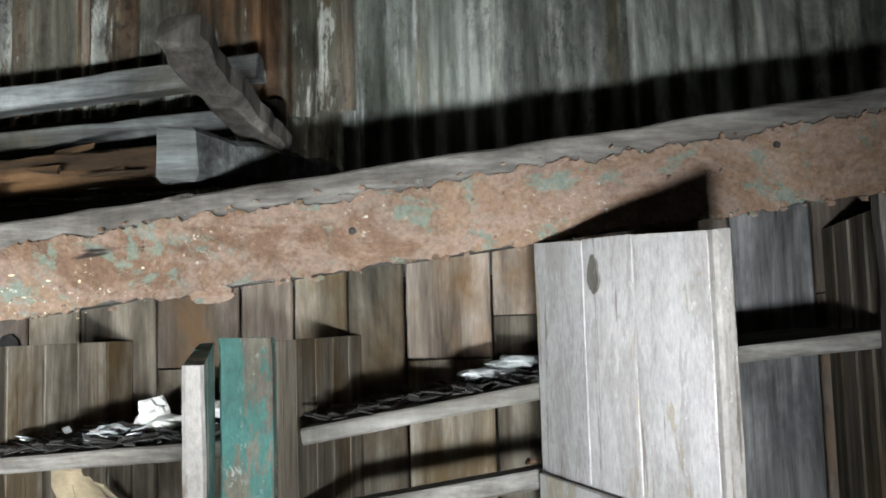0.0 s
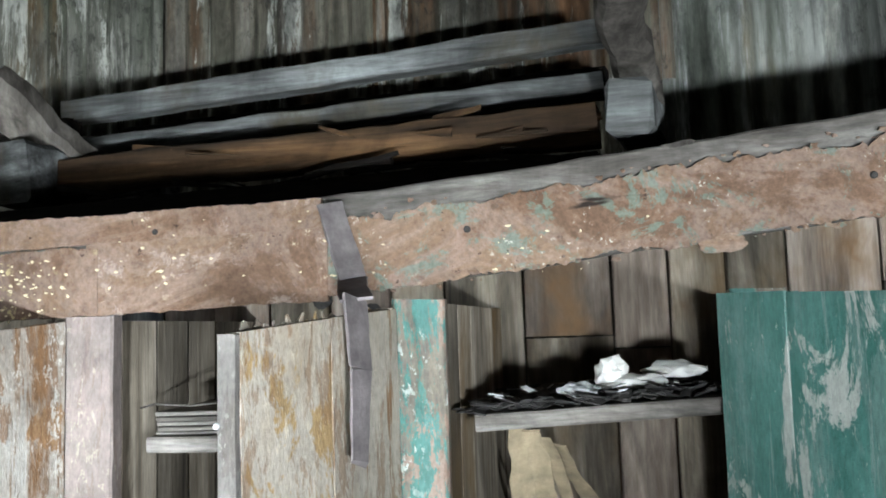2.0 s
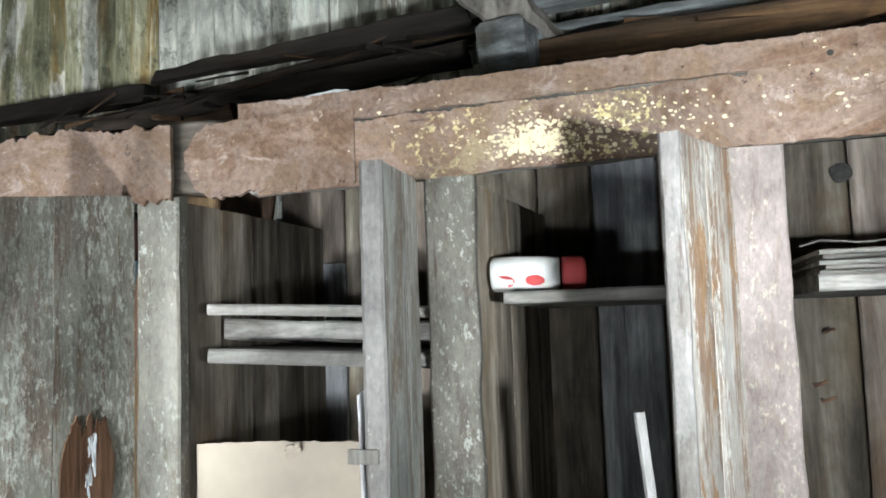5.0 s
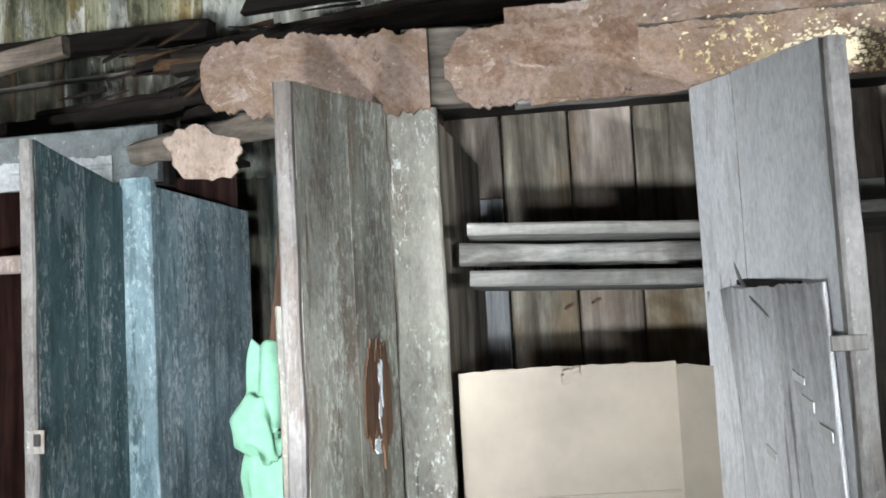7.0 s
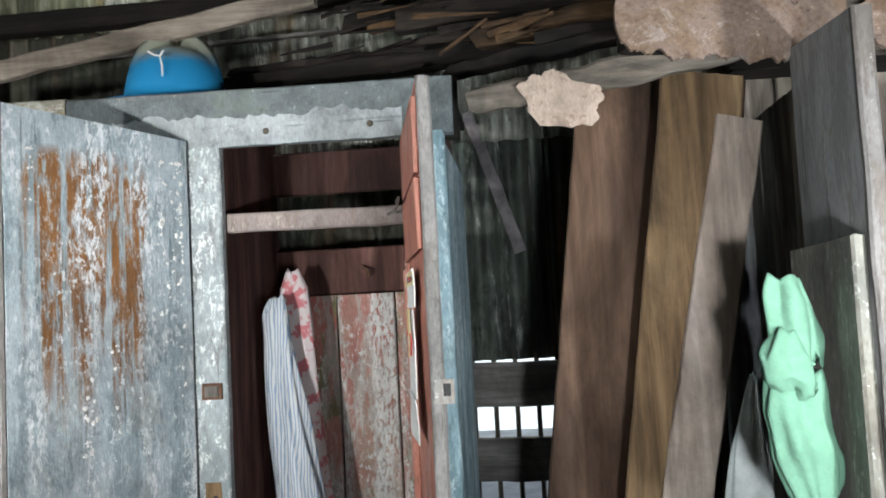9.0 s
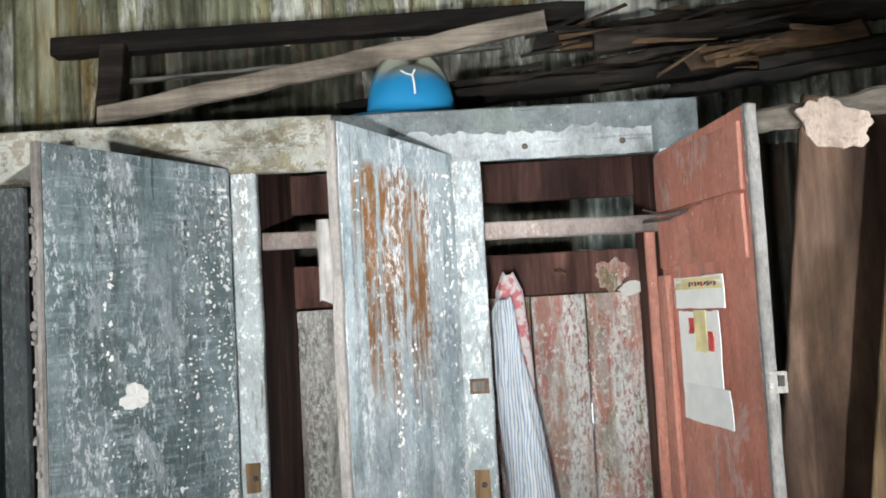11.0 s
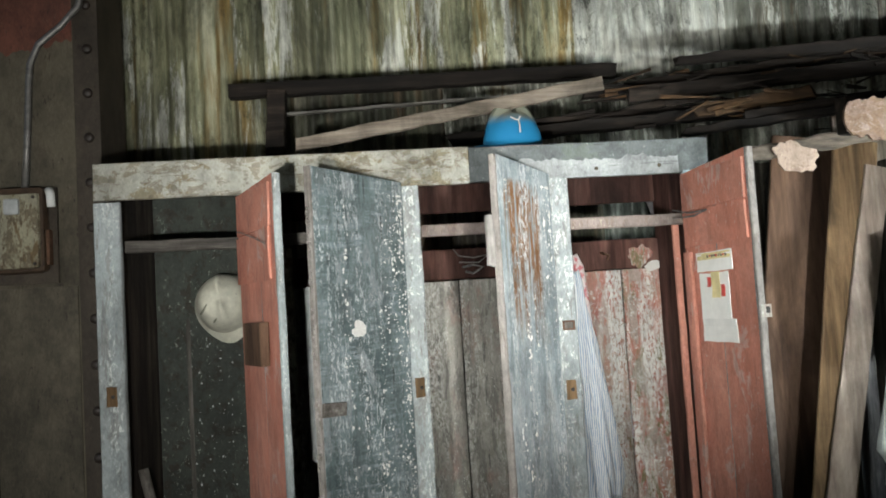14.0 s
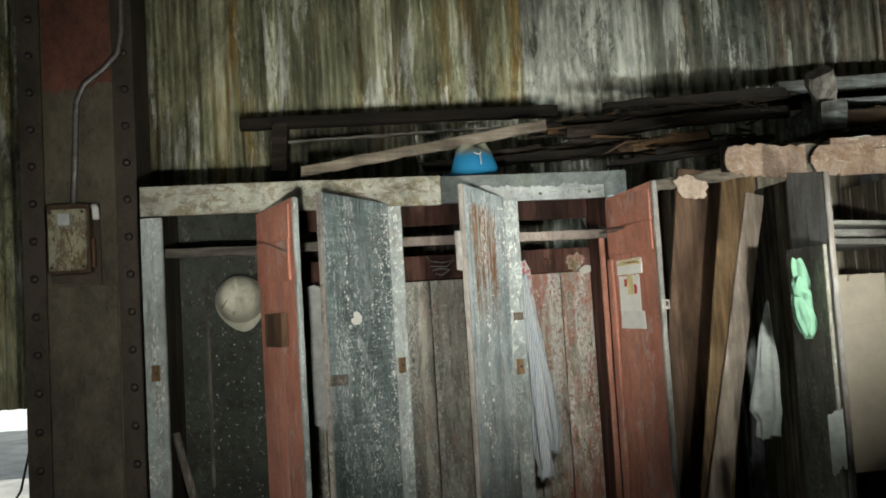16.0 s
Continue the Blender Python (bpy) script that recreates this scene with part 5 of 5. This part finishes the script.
for x, z in ((-5.462, 1.055), (-3.845, 0.98), (-4.38, 1.02)):
    put("lock_scar", plank((x, YB - 0.017, z - 0.035), (x, YB - 0.017, z + 0.035), (1, 0, 0), 0.036, 0.004, 6, 0.003, 0.006), M_TANWOOD, locker, "bare brown scar of a lost lock")
    put("scar_hole", rivet(x + 0.004, YB - 0.0185, z, 0.007), M_DEBRIS, locker)
put("hook", tube([(-4.18, 1.89, 1.46), (-4.14, 1.84, 1.465), (-4.10, 1.83, 1.455), (-4.14, 1.83, 1.43), (-4.17, 1.86, 1.44)], 0.005, 6), M_WIRE, locker)
put("hook", tube([(-3.60, 1.895, 1.485), (-3.59, 1.86, 1.48), (-3.575, 1.85, 1.47), (-3.58, 1.86, 1.455)], 0.006, 6), M_RUSTMETAL, locker)
put("bare_patch", blob_patch((-3.44, 1.888, 1.46), (1, 0, 0.1), Z, 0.05, 0.045, 0.003, 60, 0.4), M_PEELRED, locker, "patch of lost paint")
put("bare_patch", blob_patch((-3.38, 1.888, 1.42), (1, 0, 0.1), Z, 0.04, 0.02, 0.003, 60, 0.4), M_PAPER, locker)
put("stile", plank((-3.405, YB + 0.07, 0.0), (-3.405, YB + 0.07, 1.55), (1, 0, 0), 0.025, 0.02, 20, 0.002), M_RED, locker)
put("header_patch", flake((-4.05, YB - 0.0165, 1.776), (-3.40, YB - 0.0165, 1.768), Z, -0.035, 0.03, 0.003, 60, 0.004, 0.020, 9, 0.0), M_HEADPATCH, locker, "pale paint left on the header")
single("stick", tube([(-5.30, 1.55, 0.0), (-5.36, 1.58, 0.45), (-5.44, 1.62, 0.76)], 0.02, 8), M_GREYWOOD, "grey stick leaning inside the locker", "stick", smooth=True)
put("end_block", plank((-3.31, YB + 0.03, 1.73), (-3.31, YB + 0.03, 1.86), (1, 0, 0), 0.05, 0.04, 4, 0.006, 0.01), M_DARKWOOD_H, locker)

# ---- leaning boards between the two lockers ----


def leaning(x0, y0, x1, y1, top, w, m, label, th=0.02, **k):
    return single("leaning_board", plank((x0 + w / 2, y0, 0.0), (x1 + w / 2, y1, top), (1, 0, -0.14), w, th, 30, 0.004, 0.006, **k), m, label, "board", "boards leaning in the gap")


leaning(-3.262, 1.47, -3.015, 1.47, 1.84, 0.36, M_BROWNBOARD, "smooth dark brown board leaning in the gap")
leaning(-3.135, 1.315, -2.860, 1.315, 1.80, 0.16, M_TANWOOD, "tan split plank leaning against the brown board", th=0.016)
leaning(-3.13, 1.296, -2.775, 1.296, 1.70, 0.112, M_PINKPLANK, "pinkish grey plank with chipped paint leaning on the tan one", th=0.016, taper=0.78)
single("gap_timber", plank((-3.23, 1.20, 1.752), (-2.72, 1.13, 1.80), Z, 0.05, 0.03, 24, 0.012, 0.03, bevel=0.008), M_SLANT, "grey-brown splintered timber across the gap", "timber")
single("paint_flake", blob_patch((-3.072, 1.155, 1.735), (1, 0.02, -0.2), Z, 0.072, 0.054, 0.006, 70, 0.42), M_SKIN, "curled beige paint flake stuck on the timber", "paint flake")
single("iron_strip", join(*[plank(a, b, (1, 0, 0.2), 0.04, 0.008, 6, 0.004) for a, b in (((-3.327, 2.39, 1.999), (-3.305, 2.39, 1.950)), ((-3.305, 2.39, 1.950), (-3.249, 2.39, 1.776)), ((-3.249, 2.39, 1.776), (-3.170, 2.39, 1.529)))]), M_STRAP, "dark bent strip nailed to the iron behind the boards", "strip")

# ---- details of the long locker bank ----
single("strap", join(
    plank((-1.203, ya(-1.2) - 0.022, 1.925), (-1.165, ya(-1.165) - 0.03, 1.80), (0.7, 0.7, 0), 0.046, 0.005, 10, 0.006, 0.008),
    plank((-1.165, ya(-1.165) - 0.030, 1.803), (-1.113, 1.047, 1.765), (0.65, 0.75, 0.2), 0.046, 0.005, 8, 0.005),
    plank((-1.113, 1.048, 1.768), (-1.097, 1.019, 1.671), (0.25, 0.97, 0), 0.05, 0.005, 10, 0.006),
    plank((-1.097, 1.019, 1.673), (-1.096, 1.001, 1.55), (0.22, 0.97, 0), 0.052, 0.005, 12, 0.007, 0.016, 0.8)), M_STRAP, "torn grey mauve strap hanging from the beam", "strap")
put("plaster_lump", blob_patch(A(-0.605, 1.836, -0.002), (1, 0.1, 0.12), Z, 0.035, 0.014, 0.012, 40, 0.3), M_REDBEAM, bank, "broken pale plaster lump")
flecks = random.Random(5)
spots = [(-1.95 + flecks.gauss(0, 0.055), 1.797 + flecks.gauss(0, 0.020), 0.0008 + 0.0035 * flecks.random() ** 2.5) for _ in range(420)]
spots += [(-1.955 + flecks.gauss(0, 0.028), 1.797 + flecks.gauss(0, 0.013), 0.001 + 0.004 * flecks.random()) for _ in range(260)]
spots += [(-1.78 + flecks.gauss(0, 0.09), 1.81 + flecks.gauss(0, 0.035), flecks.uniform(0.0008, 0.003)) for _ in range(160)]
tagged(put("yellow_fleck", join(*[blob_patch(A(x, z, -0.0105), UA, Z, r, r * flecks.uniform(0.4, 1.0), 0.002, 10, 0.7) for x, z, r in spots if 1.755 < z < 1.86]), M_YELLOWFLECK, bank, "pale yellow paint flecks"), kind="stuff")
put("lath", plank((-2.165, 1.06, 1.432), (-2.105, 0.77, 1.415), Z, 0.012, 0.01, 6, 0.001), M_DARKWOOD_H, d4, "dark lath")
put("wire", tube([(-2.150, 0.98, 1.465), (-2.148, 0.95, 1.43), (-2.140, 0.90, 1.40), (-2.125, 0.86, 1.375)], 0.003, 6), M_WIRE, d4)
put("patch_panel", flake((-2.174, 1.075, 0), (-2.078, 0.712, 0), Z, 0.5, 1.418, 0.004, 60, 0.004, 0.006, 14, 0.016), M_LILAC_PALE, d4, "grey wrinkled sheet", True)
for y, z in ((0.80, 1.30), (0.78, 1.27), (0.90, 1.19), (0.74, 1.24)):
    put("torn_tab", flake((-2.138 + (0.9 - y) * 0.223, y, z), (-2.138 + (0.93 - y) * 0.223, y - 0.03, z - 0.008), Z, 0, 0.012, 0.002, 6, 0.003, 0.003), M_PAPER, d4)
put("latch_plate", box(-2.095, -2.055, 0.684, 0.690, 1.338, 1.356, 0.002), M_GREYWOOD, d4)
put("knot", blob_patch((-0.0075, 1.171, 1.838), (0.484, -0.875, 0), Z, 0.014, 0.026, 0.003, 24, 0.2), M_GREYWOOD, d0, "dark oval knot")
put("lower_panel", plank((0.008, 1.125, 0.3), (0.008, 1.125, 1.555), (0.213, -0.385, 0), 0.43, 0.012, 20, 0.003, 0.004), M_LILAC, d0, "pale lower board")
put("bare_patch", flake((-2.680, 0.965, 0), (-2.6905, 0.855, 0), Z, 1.20, 1.34, 0.003, 60, 0.045, 0.05, 22, 0.0, 0.02), M_RUSTBROWN, d5, "bare brown patch")
for y, z, r1, r2 in ((0.918, 1.315, 0.008, 0.034), (0.910, 1.262, 0.006, 0.028), (0.898, 1.215, 0.014, 0.010)):
    put("peeled_strip", blob_patch((-2.675 - (1.02 - y) * 0.091, y, z), (-0.091, -0.996, 0), Z, r1, r2, 0.003, 40, 0.8), M_GREYPAPER, d5, "white peeled strip")
put("inner_board", plank((-2.726, 0.86, 0.15), (-2.726, 0.86, 1.425), (0.032, 0.352, 0.03), 0.37, 0.018, 20, 0.003, 0.006), M_DULLPOST, d5, "grey inner board")
put("patch_panel", plank((-1.665, 0.735, 0.3), (-1.76, 0.745, 1.395), (0.05, -0.38, 0), 0.05, 0.012, 10, 0.003), M_PALEWOOD, d3)
for y, z in ((0.803, 1.62), (0.803, 1.50), (0.805, 1.38)):
    put("nail_head", rivet(-1.190, y - 0.006, z, 0.004), M_WHITEPLASTIC, d2)

# things on the shelves
def litter(x0, x1, z0, z1, n, deep=0.45, size=0.02, seed=3):
    r = random.Random(seed)
    geos = []
    for _ in range(n):
        f = r.random()
        x = x0 + (x1 - x0) * f
        z = z0 + (z1 - z0) * f + r.uniform(0, 0.012)
        off = 0.05 + deep * r.random() ** 1.3
        a = r.uniform(0, 6.28)
        d = Vector((math.cos(a), math.sin(a), r.uniform(-0.25, 0.35)))
        p = Vector(A(x, z, off))
        geos.append(plank(p - d * size * r.uniform(0.5, 1.3), p + d * size * r.uniform(0.5, 1.3), (-d.y, d.x, r.uniform(-0.4, 0.4)), size * r.uniform(0.4, 1.2), 0.002, 2, 0.003))
    return join(*geos)


def crumple(c, r1, r2, r3, seed, detail=3):
    bm = bmesh.new()
    bmesh.ops.create_icosphere(bm, subdivisions=detail, radius=1.0)
    for v in bm.verts:
        q = v.co * 1.6 + Vector((seed, 0, 0))
        f = 1 + 0.45 * noise.noise(q) + 0.3 * abs(noise.noise(q * 2.6)) + 0.15 * noise.noise(q * 6)
        v.co = Vector((c[0] + v.co.x * r1 * f, c[1] + v.co.y * r2 * f, max(c[2] + v.co.z * r3 * f, c[2] - r3 * 0.7)))
    bm.verts.index_update()
    out = [v.co.copy() for v in bm.verts], [tuple(v.index for v in f.verts) for f in bm.faces]
    bm.free()
    return out


tagged(put("dry_litter", litter(-1.02, -0.62, 1.585, 1.608, 330, 0.45, 0.02, 3), M_DEBRIS), "black dry leaf litter strewn over the shelf", "litter", kind="stuff")
tagged(put("dry_litter", litter(-0.50, -0.10, 1.618, 1.688, 160, 0.45, 0.018, 4), M_DEBRIS), "black dry leaf litter strewn over the shelf", "litter", kind="stuff")
tagged(put("dry_litter", litter(-1.0, -0.68, 1.60, 1.612, 26, 0.3, 0.014, 9), M_GREYPAPER), "pale dry flakes strewn over the shelf", "litter", kind="stuff")
single("crumpled_tissue", join(crumple(A(-0.79, 1.632, 0.17), 0.03, 0.03, 0.03, 3), crumple(A(-0.745, 1.618, 0.15), 0.055, 0.03, 0.016, 5)), M_PAPER, "crumpled white tissue lying on dry litter", "tissue", smooth=False)
single("crumpled_tissue", crumple(A(-0.685, 1.637, 0.2), 0.045, 0.03, 0.016, 8), M_PAPER, "crumpled white tissue lying on dry litter", "tissue")
single("crumpled_tissue", crumple(A(-0.84, 1.612, 0.13), 0.03, 0.025, 0.012, 11), M_GREYPAPER, "small grey crumpled paper on dry litter", "tissue")
single("grey_rag", join(crumple(A(-0.20, 1.685, 0.22), 0.055, 0.05, 0.012, 21), crumple(A(-0.15, 1.705, 0.25), 0.05, 0.05, 0.012, 23)), M_GREYPAPER, "grey crumpled sheet lying on the shelf", "rag")
leafbag = single("dry_leaf", join(*[plank(A(-0.90 + dx, 1.36, 0.22 + 0.03 * k), A(-0.935 + dx * 0.35 + 0.01 * k, 1.555 - 0.012 * k, 0.16), (1, 0.4 - 0.3 * k, 0), 0.05, 0.003, 10, 0.012, 0.01, 0.45) for k, dx in enumerate((-0.05, -0.01, 0.03, 0.07))]), M_BAGPALE, "folded dry pale leaf hanging under the shelf", "dry leaf")
stack = thing("newspaper_stack", A(-1.34, 1.56, 0.2), "flat stack of old newspapers tied with string", "newspapers")
for k in range(5):
    put("newspaper", plank(A(-1.555 + RND.uniform(0, 0.012), 1.5615 + 0.0082 * k, 0.20 + RND.uniform(-0.006, 0.006)), A(-1.125 - RND.uniform(0, 0.02), 1.5635 + 0.0082 * k, 0.20), (0, 1, 0), 0.30, 0.0068, 14, 0.003), M_GREYWOOD_H if k % 2 else M_PALEWOOD_H, stack)
put("string", tube([A(-1.318, 1.607, 0.20), A(-1.320, 1.606, 0.045), A(-1.322, 1.57, 0.0), A(-1.322, 1.50, -0.005), A(-1.316, 1.44, -0.004), A(-1.318, 1.36, -0.004), A(-1.314, 1.2, 0.0)], 0.0032, 8), M_GREYWOOD, stack, "pale string")
put("loose_fibre", tube([A(-1.56, 1.605, 0.05), A(-1.53, 1.612, 0.04), A(-1.47, 1.607, 0.05), A(-1.42, 1.611, 0.06), A(-1.36, 1.613, 0.05), A(-1.30, 1.608, 0.05)], 0.0018, 6), M_GREYWOOD, stack, "frayed pale string")
tubeth = thing("plastic_bottle", A(-2.0, 1.58, 0.12), "white and red plastic bottle lying on the shelf", "bottle")
put("body", tube([A(-2.066, 1.586, 0.108), A(-2.062, 1.586, 0.108), A(-2.03, 1.586, 0.11), A(-1.955, 1.584, 0.125), A(-1.95, 1.584, 0.125)], 0.031, 20, True, [0.026, 0.031, 0.031, 0.031, 0.029]), M_PAPER, tubeth, smooth=True)
put("cap", tube([A(-1.949, 1.584, 0.125), A(-1.944, 1.584, 0.126), A(-1.915, 1.584, 0.129), A(-1.910, 1.584, 0.13)], 0.030, 20, True, [0.028, 0.031, 0.030, 0.027]), M_REDTUBE, tubeth, "red cap", True)
for x, r in ((-2.04, 0.020), (-1.985, 0.017)):
    put("print_patch", blob_patch(A(x, 1.572, 0.0795 + 0.005), (1, 0.12, 0), (0, -0.55, 0.85), r, r * 0.6, 0.002, 20, 0.1), M_REDTUBE, tubeth, "red print")
single("card", box(-1.80, -1.745, 1.60, 1.606, 1.58, 1.64, 0.001), M_PAPER, "small white card standing on the shelf", "card")
carton = thing("cardboard_sheet", A(-2.4, 0.5, 0.06), "beige cardboard sheet standing in the locker, torn at top", "cardboard")
put("panel", flake(A(-2.592, 0, 0.045), A(-2.235, 0, 0.05), Z, 0.45, 1.306, 0.005, 70, 0.002, 0.005, 8, 0.004), M_CARD, carton)
put("crumple", blob_patch(A(-2.408, 1.292, 0.038), (1, 0.1, 0.3), (0, -0.3, 1), 0.022, 0.012, 0.008, 24, 0.6), M_CARD, carton)
put("flap", flake(A(-2.233, 0, 0.05), A(-2.165, 0, -0.03), Z, 0.45, 1.302, 0.005, 12, 0.002, 0.006, 8, 0.003), M_CARD, carton)
put("fold_line", plank(A(-2.59, 1.09, 0.040), A(-2.24, 1.095, 0.045), Z, 0.005, 0.004, 8, 0.001), M_CARD, carton)
for x, z, off in ((-1.50, 1.46, 0.56), (-1.30, 1.475, 0.56), (-2.43, 1.40, 0.56), (-2.37, 1.41, 0.56), (-1.55, 1.385, 0.1), (-1.54, 1.36, 0.1), (-0.13, 1.55, 0.1)):
    single("bent_nail", tube([A(x, z, off + 0.02), A(x, z, off - 0.02), A(x + 0.008, z + 0.004, off - 0.035), A(x + 0.018, z + 0.008, off - 0.04)], 0.003, 6), M_RUSTMETAL, "rusty bent nail in a board", "nail", "bent nails")
for x, z, r in ((-1.33, 1.758, 0.028), (-1.445, 1.798, 0.022)):
    put("knot", blob_patch(A(x, z, 0.572), (1, 0.12, 0), Z, r, r, 0.004, 30, 0.15), M_DEBRIS, bank, "dark round knot")
single("peeled_paint", blob_patch(A(-2.31, 1.905, 0.0), (1, 0.1, 0.1), (0, -0.3, 1), 0.055, 0.010, 0.008, 30, 0.6), M_GREYPAPER, "curled grey peeled paint on the beam top", "paint flake")
single("peeled_paint", blob_patch(A(-0.66, 1.995, 0.0), (1, 0.1, 0.1), (0, -0.3, 1), 0.03, 0.004, 0.004, 30, 0.6), M_GREYWOOD, "small grey peeled paint on the beam top", "paint flake")

# worn places and small hardware of the pale locker
put("back_crust", flake((-5.335, 1.898, 0), (-5.318, 1.898, 0), Z, 0.45, 1.30, 0.003, 10, 0.05, 0.05, 60, 0.0), M_GREYWOOD, locker, "pale crust along a board joint")
put("bay_board", plank((-4.87, YB + 0.10, 0.0), (-4.86, YB + 0.10, 1.55), (1, 0, 0), 0.07, 0.016, 24, 0.003), M_BOX, locker, "yellow-green inner board")
put("torn_lining", flake((-4.80, YB + 0.14, 0), (-4.70, YB + 0.20, 0), Z, 0.75, 1.40, 0.003, 30, 0.03, 0.03, 10, 0.01), M_GREYPAPER, locker, "torn grey lining sheet")
put("wire_hanger", tube([(-4.22, 1.78, 1.53), (-4.20, 1.76, 1.50), (-4.14, 1.76, 1.49), (-4.08, 1.77, 1.50), (-4.12, 1.77, 1.47), (-4.20, 1.77, 1.475)], 0.003, 6), M_WIRE, locker)

# torn crumbs of paint along the foot and head of the beam
edge = random.Random(41)
geos = []
for _ in range(260):
    x = edge.uniform(-1.2, 0.85)
    mid = 1.862 + (x + 1.2) * 0.1107
    low = edge.random() < 0.6
    z = mid - 0.083 + edge.gauss(0, 0.004) if low else mid + 0.036 + edge.gauss(0, 0.008)
    r = 0.0012 + 0.004 * edge.random() ** 2
    geos.append(blob_patch(A(x, z, -0.0075), UA, (0, -0.3, 1), r * edge.uniform(0.8, 2.2), r, 0.004, 9, 0.8))
tagged(put("paint_crumb", join(*geos), M_REDBEAM, bank, "crumbled red-brown paint"), kind="stuff")
geos = []
for x0, x1, z0, z1, n in ((-1.6, -1.1, 1.80, 1.92, 26), (-0.95, -0.7, 1.80, 1.90, 14), (-2.3, -1.65, 1.76, 1.89, 40)):
    for _ in range(n):
        r = 0.0007 + 0.0016 * edge.random() ** 2
        geos.append(blob_patch(A(edge.uniform(x0, x1), edge.uniform(z0, z1), -0.011), UA, Z, r * edge.uniform(0.8, 2.5), r, 0.003, 9, 0.8))
tagged(put("paint_chip", join(*geos), M_YELLOWFLECK, bank, "pale chipped spots"), kind="stuff")
for x, z in ((-0.99, 1.876), (-1.50, 1.895), (0.28, 2.04), (-0.38, 1.93)):
    put("nail_hole", rivet(x, ya(x) - 0.0062, z, 0.006), M_DEBRIS, bank)
splint = random.Random(23)
geos = []
for k in range(22):
    f = k / 22 + splint.uniform(0, 0.03)
    c = Vector((-1.114 - 0.065 * f, 1.215 - 0.401 * f, 1.752 - 0.032 * f))
    geos.append(plank(c, c + Vector((splint.gauss(0, 0.004), splint.gauss(0, 0.006), splint.uniform(0.004, 0.016))), (0.16, 0.98, 0), splint.uniform(0.006, 0.018), 0.006, 2, 0.002, 0.003, 0.3, 0.001))
tagged(put("frayed_top", join(*geos), M_RUSTDOOR, d2, "frayed splintered top edge"), kind="stuff")
# curled crust along the free edge of the blue-grey door
geos = []
for _ in range(70):
    z, r = edge.uniform(0.6, 1.66), edge.uniform(0.003, 0.009)
    geos.append(crumple((-4.699 + edge.uniform(-0.006, 0.003), 1.014 + edge.uniform(-0.006, 0.006), z), r * 0.8, r * 0.7, r * 1.4, edge.uniform(0, 50), 1))
tagged(put("edge_crust", join(*geos), M_EDGE, b2, "curled pale crust along the edge"), kind="stuff")
